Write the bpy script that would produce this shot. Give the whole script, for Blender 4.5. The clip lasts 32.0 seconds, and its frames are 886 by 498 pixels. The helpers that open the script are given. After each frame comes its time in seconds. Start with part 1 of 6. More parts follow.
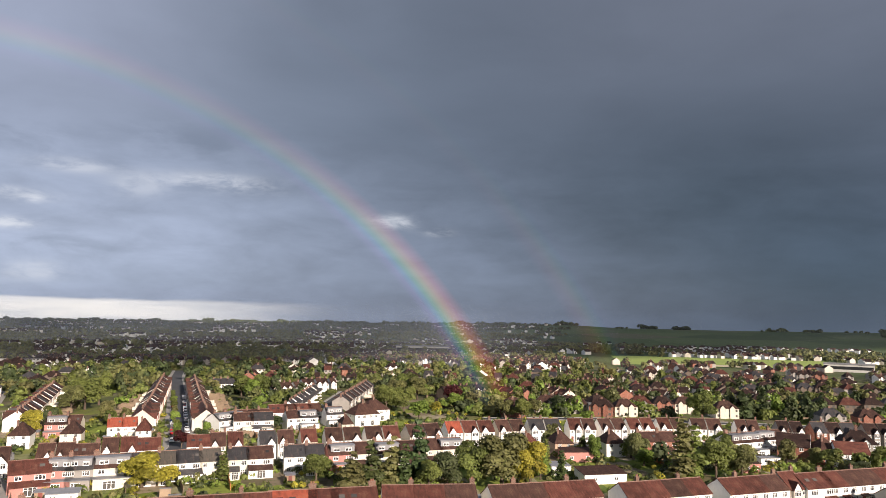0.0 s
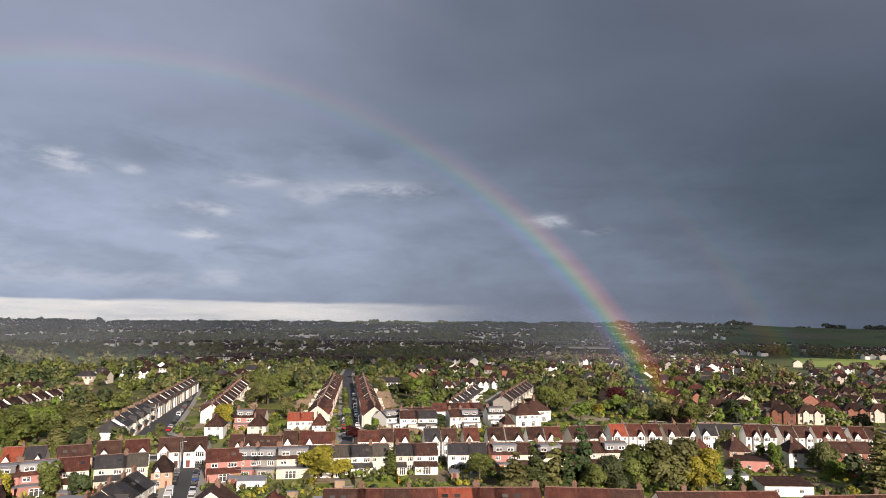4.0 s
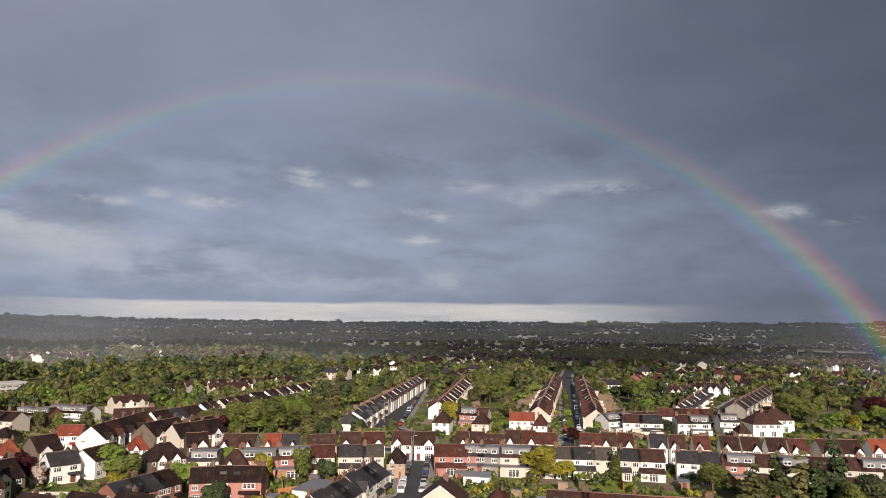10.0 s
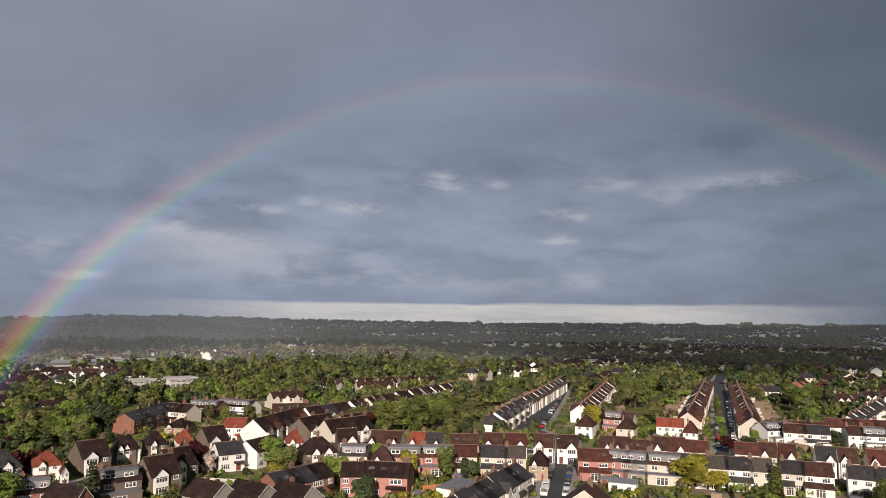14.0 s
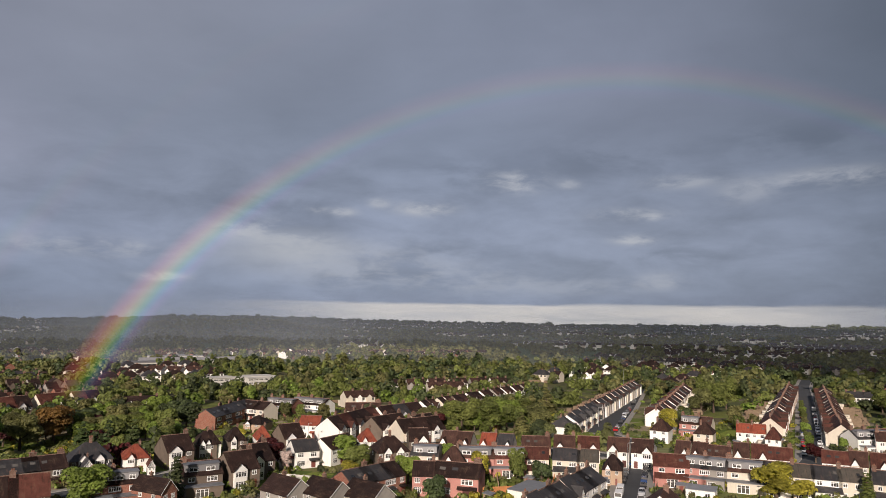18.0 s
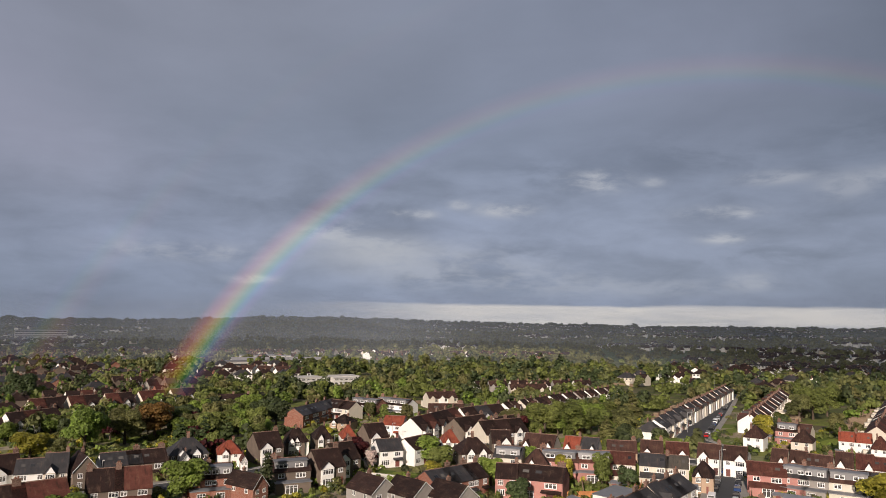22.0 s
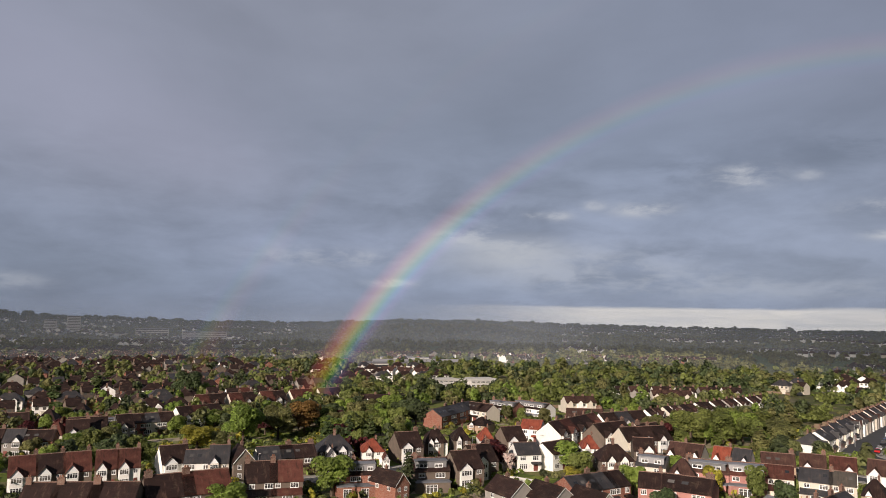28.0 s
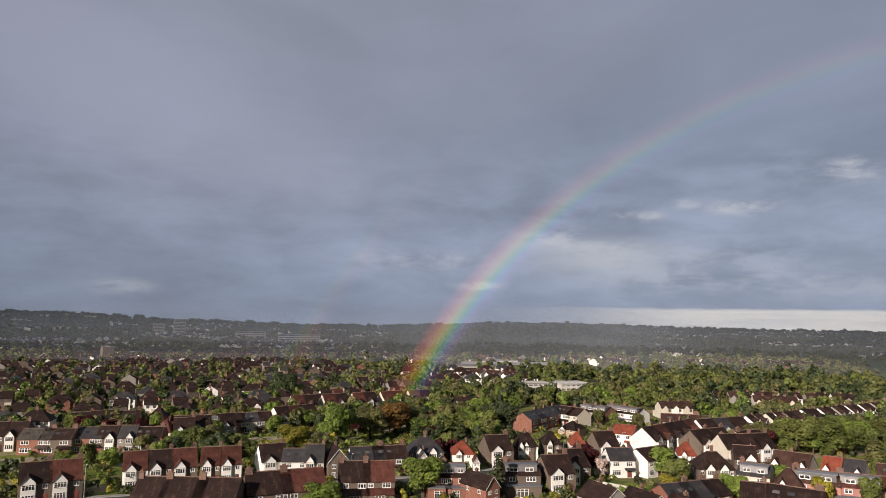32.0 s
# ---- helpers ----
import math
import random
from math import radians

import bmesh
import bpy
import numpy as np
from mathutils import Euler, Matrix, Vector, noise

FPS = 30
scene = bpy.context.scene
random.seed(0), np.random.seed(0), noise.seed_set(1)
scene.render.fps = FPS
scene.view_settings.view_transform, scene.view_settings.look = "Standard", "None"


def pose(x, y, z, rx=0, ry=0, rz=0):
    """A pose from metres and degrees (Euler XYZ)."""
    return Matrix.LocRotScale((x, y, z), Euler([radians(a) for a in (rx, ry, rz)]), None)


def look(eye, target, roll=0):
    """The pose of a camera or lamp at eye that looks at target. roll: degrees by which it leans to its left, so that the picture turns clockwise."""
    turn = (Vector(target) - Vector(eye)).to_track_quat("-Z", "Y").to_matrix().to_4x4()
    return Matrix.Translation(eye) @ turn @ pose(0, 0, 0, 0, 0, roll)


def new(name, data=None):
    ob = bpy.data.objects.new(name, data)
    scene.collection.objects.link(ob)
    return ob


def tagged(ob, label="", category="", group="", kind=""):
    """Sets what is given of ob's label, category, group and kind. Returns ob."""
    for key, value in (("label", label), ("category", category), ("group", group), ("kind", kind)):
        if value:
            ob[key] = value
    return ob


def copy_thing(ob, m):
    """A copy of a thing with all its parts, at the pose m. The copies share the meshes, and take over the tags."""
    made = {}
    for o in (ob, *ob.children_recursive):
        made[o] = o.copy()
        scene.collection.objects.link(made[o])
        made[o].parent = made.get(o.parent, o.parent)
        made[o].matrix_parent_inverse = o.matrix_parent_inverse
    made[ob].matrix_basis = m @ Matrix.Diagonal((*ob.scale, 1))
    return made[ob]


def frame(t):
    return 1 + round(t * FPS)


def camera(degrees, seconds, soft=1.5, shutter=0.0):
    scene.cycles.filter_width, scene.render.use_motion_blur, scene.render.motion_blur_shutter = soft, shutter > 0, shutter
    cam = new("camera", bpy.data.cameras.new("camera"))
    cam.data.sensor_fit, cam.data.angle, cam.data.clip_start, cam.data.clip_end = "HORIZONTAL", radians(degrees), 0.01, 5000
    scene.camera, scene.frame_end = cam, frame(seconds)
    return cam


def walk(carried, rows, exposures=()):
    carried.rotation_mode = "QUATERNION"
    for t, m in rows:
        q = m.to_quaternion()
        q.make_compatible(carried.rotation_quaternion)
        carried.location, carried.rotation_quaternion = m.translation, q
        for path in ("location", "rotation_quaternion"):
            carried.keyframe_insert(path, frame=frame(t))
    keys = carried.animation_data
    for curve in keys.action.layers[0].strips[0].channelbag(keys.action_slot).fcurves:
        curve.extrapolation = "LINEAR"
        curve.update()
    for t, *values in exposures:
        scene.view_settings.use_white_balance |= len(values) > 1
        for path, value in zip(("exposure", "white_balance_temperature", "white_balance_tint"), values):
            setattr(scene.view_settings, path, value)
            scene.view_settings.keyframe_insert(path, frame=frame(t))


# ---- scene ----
import collections

# The drone hovers at one spot, 45 m over the ground, and pans slowly to its left.
EYE = 45.0
cam = camera(64.81, 32.0, soft=0.6)
TURNS = [
    (0, 95.86, -1.11, -0.00), (0.5, 95.82, -1.03, 2.18), (1, 95.78, -0.97, 4.28), (1.5, 95.75, -0.91, 5.92),
    (2, 95.74, -0.88, 7.25), (2.5, 95.73, -0.85, 8.66), (3, 95.71, -0.81, 10.05), (3.5, 95.69, -0.77, 11.44),
    (5.5, 95.70, -0.75, 17.21), (6, 95.69, -0.71, 18.62), (6.5, 95.70, -0.73, 20.11), (7, 95.70, -0.68, 21.61),
    (7.5, 95.67, -0.62, 23.10), (8, 95.65, -0.64, 24.57), (8.5, 95.63, -0.63, 26.04), (9, 95.60, -0.62, 27.52),
    (9.5, 95.58, -0.58, 29.01), (10, 95.57, -0.57, 30.50), (10.5, 95.57, -0.53, 31.97), (11, 95.57, -0.50, 33.45),
    (11.5, 95.59, -0.52, 34.94), (12, 95.58, -0.51, 36.43), (12.5, 95.57, -0.53, 37.92), (13, 95.57, -0.55, 39.39),
    (13.5, 95.57, -0.58, 40.83), (14, 95.56, -0.63, 41.87), (14.5, 95.57, -0.69, 42.66), (16.5, 95.58, -0.83, 45.28),
    (17, 95.57, -0.80, 45.94), (17.5, 95.57, -0.81, 46.66), (18, 95.56, -0.81, 47.59), (18.5, 95.55, -0.76, 48.33),
    (19, 95.56, -0.81, 49.03), (19.5, 95.56, -0.82, 49.85), (20, 95.57, -0.85, 50.67), (20.5, 95.56, -0.84, 51.58),
    (21, 95.57, -0.83, 52.45), (21.5, 95.58, -0.83, 53.35), (22, 95.59, -0.87, 54.23), (22.5, 95.59, -0.87, 55.11),
    (23, 95.60, -0.87, 55.97), (23.5, 95.60, -0.88, 56.86), (24, 95.60, -0.88, 57.76), (24.5, 95.61, -0.87, 58.66),
    (25, 95.63, -0.88, 59.57), (25.5, 95.64, -0.87, 60.50), (27.5, 95.67, -0.92, 64.29), (28, 95.67, -0.92, 65.26),
    (28.5, 95.70, -0.89, 66.14), (29, 95.71, -0.85, 67.00), (29.5, 95.73, -0.80, 67.91), (30, 95.74, -0.80, 68.84),
    (30.5, 95.76, -0.80, 69.75), (31, 95.77, -0.81, 70.65), (31.5, 95.77, -0.80, 71.53), (32, 95.79, -0.78, 72.44),
]
walk(cam, [(t, pose(0, 0, EYE, tilt, lean, turn)) for t, tilt, lean, turn in TURNS],
     [(0, 0.38), (3, 0.20), (6, 0.02), (10, -0.18), (13, -0.30), (20, -0.31), (25, -0.25), (32, -0.19)])

# ---- node helpers ----
class Nodes:
    def __init__(self, tree):
        self.t = tree
        tree.nodes.clear()

    def add(self, kind):
        return self.t.nodes.new(kind)

    def put(self, sock, v):
        if isinstance(v, bpy.types.NodeSocket):
            self.t.links.new(v, sock)
        elif v is not None:
            if isinstance(v, tuple) and len(v) == 3 and sock.type == "RGBA":
                v = (*v, 1)
            sock.default_value = v

    def math(self, op, a, b=None, c=None, clamp=False):
        n = self.add("ShaderNodeMath")
        n.operation, n.use_clamp = op, clamp
        for i, v in enumerate((a, b, c)):
            self.put(n.inputs[i], v)
        return n.outputs[0]

    def vmath(self, op, a, b=None):
        n = self.add("ShaderNodeVectorMath")
        n.operation = op
        self.put(n.inputs[0], a)
        self.put(n.inputs[1], b)
        return n.outputs["Value"] if op in ("DOT_PRODUCT", "LENGTH") else n.outputs[0]

    def mix(self, f, a, b, blend="MIX"):
        n = self.add("ShaderNodeMix")
        n.data_type, n.blend_type = "RGBA", blend
        self.put(n.inputs[0], f)
        self.put(n.inputs[6], a)
        self.put(n.inputs[7], b)
        return n.outputs[2]

    def noise(self, vec, scale, detail=4.0, rough=0.55, warp=0.0):
        n = self.add("ShaderNodeTexNoise")
        self.put(n.inputs["Vector"], vec)
        for k, v in (("Scale", scale), ("Detail", detail), ("Roughness", rough), ("Distortion", warp)):
            n.inputs[k].default_value = v
        return n.outputs["Fac"]

    def ramp(self, f, stops):
        n = self.add("ShaderNodeValToRGB")
        e = n.color_ramp.elements
        while len(e) < len(stops):
            e.new(0.5)
        for el, (p, c) in zip(e, stops):
            el.position, el.color = p, (*c, 1)
        self.put(n.inputs[0], f)
        return n.outputs[0]

    def span(self, v, lo, hi, a=0.0, b=1.0):
        n = self.add("ShaderNodeMapRange")
        n.interpolation_type = "SMOOTHSTEP"
        for i, x in enumerate((v, lo, hi, a, b)):
            self.put(n.inputs[i], x)
        return n.outputs[0]


def heading(az, el):
    """Unit vector at az degrees to the left of +y, el degrees up."""
    a, e = radians(az), radians(el)
    return Vector((-math.sin(a) * math.cos(e), math.cos(a) * math.cos(e), math.sin(e)))


# ---- world, sun ----
SUN_EL, SUN_AZ = 23.0, 35.5          # the sun stands behind the camera, opposite the bow's centre
world = bpy.data.worlds.new("storm_sky")
scene.world = world
world.use_nodes = True
n = Nodes(world.node_tree)
way = n.vmath("NORMALIZE", n.add("ShaderNodeTexCoord").outputs["Generated"])
sep = n.add("ShaderNodeSeparateXYZ")
n.put(sep.inputs[0], way)
up = sep.outputs[2]
sky = n.add("ShaderNodeTexSky")
sky.sky_type, sky.sun_disc = "NISHITA", False
sky.sun_elevation, sky.sun_rotation = radians(SUN_EL), radians(180 - SUN_AZ)


az = n.math("MULTIPLY", n.math("ARCTAN2", n.math("MULTIPLY", sep.outputs[0], -1.0), sep.outputs[1]), 180 / math.pi)
el = n.math("MULTIPLY", n.math("ARCSINE", up), 180 / math.pi)


def blob(a, e, wa, we):
    """A soft oval of cloud at azimuth a and height e, in degrees."""
    p, q = n.math("DIVIDE", n.math("SUBTRACT", az, a), wa), n.math("DIVIDE", n.math("SUBTRACT", el, e), we)
    return n.math("EXPONENT", n.math("MULTIPLY", n.math("ADD", n.math("MULTIPLY", p, p), n.math("MULTIPLY", q, q)), -1.0))


stretch = n.add("ShaderNodeMapping")
n.put(stretch.inputs[0], way)
stretch.inputs["Scale"].default_value = (1, 1, 2.2)
streak = n.add("ShaderNodeMapping")
n.put(streak.inputs[0], way)
streak.inputs["Scale"].default_value = (1, 1, 3.0)
soft = n.noise(stretch.outputs[0], 2.4, 5, 0.5, 0.5)
fine = n.noise(streak.outputs[0], 9.0, 7, 0.56, 0.25)
cloud = n.ramp(n.span(up, -0.02, 0.42), [(0.0, (0.185, 0.232, 0.335)), (0.16, (0.225, 0.270, 0.385)), (0.40, (0.195, 0.232, 0.318)), (0.7, (0.190, 0.222, 0.295)), (1.0, (0.225, 0.252, 0.325))])
cloud = n.mix(n.math("MULTIPLY", blob(94, 15, 15, 9), 0.60), cloud, (0.32, 0.345, 0.45))
cloud = n.mix(n.math("MULTIPLY", blob(33, 19, 14, 7), 0.65), cloud, (0.29, 0.315, 0.41))
cloud = n.mix(n.math("MULTIPLY", blob(32, 6, 30, 7), 0.60), cloud, (0.36, 0.395, 0.50))
cloud = n.mix(n.math("MULTIPLY", blob(-21, 10, 17, 8), 0.80), cloud, (0.075, 0.100, 0.135))
cloud = n.mix(n.math("MULTIPLY", blob(0, 22, 14, 11), 0.55), cloud, (0.100, 0.125, 0.165))
cloud = n.mix(n.math("MULTIPLY", blob(-31, 3, 12, 7), 0.80), cloud, (0.055, 0.092, 0.145))
gain = n.ramp(n.math("DIVIDE", n.math("ADD", az, 40.0), 160.0), [(p, (v, v, v)) for p, v in ((0.0, 0.49), (0.16, 0.50), (0.28, 0.66), (0.37, 0.82), (0.47, 0.95), (0.57, 1.20), (0.72, 1.20), (0.86, 1.16), (1.0, 1.1))])
cloud = n.mix(1.0, cloud, gain, "MULTIPLY")
cloud = n.mix(1.0, cloud, (1.12, 1.13, 1.15), "MULTIPLY")
cloud = n.mix(n.span(az, 38.0, 76.0), cloud, n.mix(1.0, cloud, (1.0, 0.955, 0.915), "MULTIPLY"))
cloud = n.mix(n.math("MULTIPLY", blob(98, 4, 13, 6), 0.5), cloud, (0.17, 0.20, 0.265))
cloud = n.mix(n.math("MULTIPLY", blob(13, 21, 9, 8), 0.35), cloud, (0.10, 0.125, 0.165))
# smooth rain cloud above, layered and torn below
low = n.span(el, 17.0, 9.0)
amount = n.math("ADD", 0.10, n.math("MULTIPLY", low, 0.62))
light = n.math("ADD", n.math("MULTIPLY", n.math("SUBTRACT", soft, 0.5), 0.50), n.math("MULTIPLY", n.math("SUBTRACT", fine, 0.5), amount))
light = n.math("ADD", 1.0, light)
cloud = n.mix(1.0, cloud, light, "MULTIPLY")
# the pale bank that leans across the western sky
lean = n.math("ADD", n.math("SUBTRACT", el, 14.4), n.math("MULTIPLY", n.math("SUBTRACT", az, 90.0), -0.37))
bank = n.math("MULTIPLY", n.math("EXPONENT", n.math("MULTIPLY", n.math("MULTIPLY", lean, lean), -0.045)), n.math("MULTIPLY", n.span(az, 72.0, 86.0), n.span(el, 6.0, 12.0)))
cloud = n.mix(n.math("MULTIPLY", bank, 0.55), cloud, (0.40, 0.41, 0.53))
# the dark undersides between the gaps
for a, e, wa, we, k in ((20.0, 13.2, 5.0, 1.3, 0.45), (35.0, 12.6, 6.0, 1.4, 0.35), (47.0, 11.6, 5.0, 1.0, 0.30), (30.0, 5.0, 7.0, 0.8, 0.30), (48.0, 5.4, 5.0, 0.8, 0.25), (63.0, 8.6, 6.0, 0.9, 0.30), (58.0, 3.4, 6.0, 0.7, 0.30)):
    cloud = n.mix(n.math("MULTIPLY", blob(a, e, wa, we), n.math("MULTIPLY", n.span(fine, 0.62, 0.40), k)), cloud, (0.13, 0.155, 0.215))
# torn bright gaps low over the hills
wisp = n.noise(streak.outputs[0], 21.0, 6, 0.62, 0.5)
torn = n.math("ADD", n.math("MULTIPLY", fine, 0.55), n.math("MULTIPLY", wisp, 0.45))
for a, e, wa, we, k in ((41.8, 11.0, 2.0, 0.75, 1.0), (37.3, 10.8, 0.8, 0.35, 0.6), (49.3, 8.8, 2.0, 0.5, 1.0), (56.0, 8.4, 1.0, 0.35, 0.8), (58.0, 8.5, 0.7, 0.25, 0.7), (53.0, 9.2, 0.8, 0.35, 0.7),
                        (28.5, 10.7, 2.2, 0.45, 0.6), (18.4, 10.4, 3.6, 0.6, 0.75), (24.0, 9.8, 1.8, 0.8, 0.45), (32.3, 6.3, 1.4, 0.35, 1.0), (32.6, 8.3, 2.6, 0.45, 0.7), (31.0, 8.1, 0.7, 0.3, 0.8),
                        (30.4, 3.0, 1.6, 0.6, 0.5), (4.2, 8.0, 1.5, 0.5, 0.8), (0.5, 7.2, 1.0, 0.3, 0.5), (62.3, 6.6, 3.0, 0.7, 1.0), (59.5, 5.6, 2.6, 0.8, 0.6), (54.5, 4.2, 6.0, 1.6, 0.45),
                        (69.5, 2.8, 1.6, 0.3, 0.8), (74.5, 4.8, 5.0, 0.6, 0.6), (46.5, 3.2, 5.0, 1.2, 0.3), (38.0, 2.6, 5.0, 0.7, 0.3), (97.0, 2.2, 2.0, 0.5, 0.4)):
    f = n.math("MULTIPLY", n.math("MINIMUM", n.math("MULTIPLY", blob(a, e, wa, we), 1.5), 1.0), n.span(torn, 0.38, 0.58))
    cloud = n.mix(n.math("MULTIPLY", f, 0.75 * k), cloud, (0.60, 0.615, 0.67))
# the rounded heap of cloud by the bow's foot, brightest along its top
heap = n.math("MULTIPLY", blob(60.5, 5.2, 5.0, 1.5), n.span(n.math("ADD", el, n.math("MULTIPLY", n.math("SUBTRACT", fine, 0.5), 2.0)), 7.2, 6.2))
cloud = n.mix(n.math("MULTIPLY", heap, 0.60), cloud, (0.55, 0.565, 0.61))
# the clear strip along the horizon, ragged at its upper edge
long = n.add("ShaderNodeMapping")
n.put(long.inputs[0], way)
long.inputs["Scale"].default_value = (1, 1, 9.0)
rag = n.noise(long.outputs[0], 7.0, 6, 0.6, 0.3)
edge = n.math("ADD", up, n.math("MULTIPLY", n.math("SUBTRACT", rag, 0.5), 0.016))
band = n.math("MULTIPLY", n.span(edge, 0.0215, 0.0155), n.span(n.math("ABSOLUTE", n.math("SUBTRACT", az, 38.0)), 31.0, 12.0))
band = n.math("MULTIPLY", band, n.span(rag, 0.30, 0.62, 0.55, 1.0))
cloud = n.mix(n.math("MULTIPLY", band, 0.95), cloud, (0.84, 0.80, 0.77))
both = n.mix(0.94, n.mix(1.0, sky.outputs[0], (0.08, 0.08, 0.08), "MULTIPLY"), cloud)
bg = n.add("ShaderNodeBackground")
n.put(bg.inputs[0], both)
bg.inputs[1].default_value = 1.0
n.put(n.add("ShaderNodeOutputWorld").inputs[0], bg.outputs[0])

sun = new("sun", bpy.data.lights.new("sun", "SUN"))
sun.data.energy, sun.data.angle, sun.data.color = 6.7, radians(0.5), (1.0, 0.86, 0.75)
sun.matrix_world = look((0, 0, 300), Vector((0, 0, 300)) + heading(SUN_AZ, -SUN_EL))


# ---- materials ----
def surface(name, color, rough=0.8, vary=0.25, grain=6.0, stain=0.4, bump=0.15, tint=0.12, metal=0.0, extra=None):
    """A rough surface: grain and stains at two sizes, and a shade of its own for each object."""
    m = bpy.data.materials.new(name)
    m.use_nodes = True
    n = Nodes(m.node_tree)
    pos = n.add("ShaderNodeTexCoord").outputs["Object"]
    small, big = n.noise(pos, grain, 5, 0.6), n.noise(pos, stain, 4, 0.6, 0.3)
    f = n.math("ADD", n.math("MULTIPLY", n.math("SUBTRACT", small, 0.5), vary), n.math("MULTIPLY", n.math("SUBTRACT", big, 0.5), vary * 2.0))
    own = n.math("MULTIPLY", n.math("SUBTRACT", n.add("ShaderNodeObjectInfo").outputs["Random"], 0.5), tint * 2)
    f = n.math("ADD", n.math("ADD", f, own), 1.0)
    c = n.mix(1.0, color, f, "MULTIPLY")
    h = small
    if extra:
        c, h = extra(n, pos, c, small, big)
    b = n.add("ShaderNodeBsdfPrincipled")
    n.put(b.inputs["Base Color"], c)
    n.put(b.inputs["Roughness"], rough)
    b.inputs["Metallic"].default_value = metal
    b.inputs["Specular IOR Level"].default_value = 0.5 if rough < 0.7 else 0.2
    if bump:
        k = n.add("ShaderNodeBump")
        k.inputs["Strength"].default_value, k.inputs["Distance"].default_value = bump, 0.05
        n.put(k.inputs["Height"], h)
        n.put(b.inputs["Normal"], k.outputs[0])
    n.put(n.add("ShaderNodeOutputMaterial").inputs[0], b.outputs[0])
    return m


def tile_courses(n, pos, c, small, big):
    """Rows of tiles up the slope, with moss and weathered patches."""
    s = n.add("ShaderNodeSeparateXYZ")
    n.put(s.inputs[0], pos)
    step = n.math("FRACT", n.math("MULTIPLY", s.outputs[2], 5.5))
    side = n.math("FRACT", n.math("ADD", n.math("MULTIPLY", n.math("ADD", s.outputs[0], s.outputs[1]), 3.4), n.math("MULTIPLY", n.math("FLOOR", n.math("MULTIPLY", s.outputs[2], 5.5)), 0.5)))
    dark = n.math("MAXIMUM", n.span(step, 0.18, 0.0), n.math("MULTIPLY", n.span(side, 0.12, 0.0), 0.6))
    c = n.mix(n.math("MULTIPLY", dark, 0.40), c, (0.012, 0.010, 0.009))
    m = n.add("ShaderNodeMapping")
    n.put(m.inputs[0], pos)
    m.inputs["Scale"].default_value = (1.6, 0.25, 0.25)
    run = n.noise(m.outputs[0], 1.3, 5, 0.6)
    c = n.mix(n.math("MULTIPLY", n.span(run, 0.50, 0.72), 0.55), c, (0.016, 0.012, 0.010))
    c = n.mix(n.math("MULTIPLY", n.span(run, 0.46, 0.30), 0.30), c, (0.17, 0.10, 0.07))
    moss = n.math("MULTIPLY", n.span(big, 0.55, 0.72), n.span(small, 0.42, 0.62))
    c = n.mix(n.math("MULTIPLY", moss, 0.45), c, (0.12, 0.105, 0.06))
    return c, n.math("SUBTRACT", small, n.math("MULTIPLY", dark, 0.8))


def brick_courses(n, pos, c, small, big):
    s = n.add("ShaderNodeSeparateXYZ")
    n.put(s.inputs[0], pos)
    row = n.math("MULTIPLY", s.outputs[2], 13.3)
    step = n.math("FRACT", row)
    side = n.math("FRACT", n.math("ADD", n.math("MULTIPLY", n.math("ADD", s.outputs[0], s.outputs[1]), 4.4), n.math("MULTIPLY", n.math("FLOOR", row), 0.5)))
    joint = n.math("MAXIMUM", n.span(step, 0.16, 0.10), n.span(side, 0.08, 0.05))
    return n.mix(n.math("MULTIPLY", joint, 0.6), c, (0.34, 0.29, 0.24)), n.math("SUBTRACT", small, joint)


def rain_streaks(n, pos, c, small, big):
    """Grey runs of dirt down a rendered wall."""
    m = n.add("ShaderNodeMapping")
    n.put(m.inputs[0], pos)
    m.inputs["Scale"].default_value = (2.5, 2.5, 0.25)
    run = n.span(n.noise(m.outputs[0], 1.4, 4, 0.6), 0.52, 0.74)
    return n.mix(n.math("MULTIPLY", run, 0.28), c, (0.30, 0.28, 0.25)), small


def asphalt_wear(n, pos, c, small, big):
    patch = n.span(n.noise(pos, 0.12, 3, 0.5), 0.56, 0.60)
    return n.mix(n.math("MULTIPLY", patch, 0.35), c, (0.075, 0.077, 0.082)), small


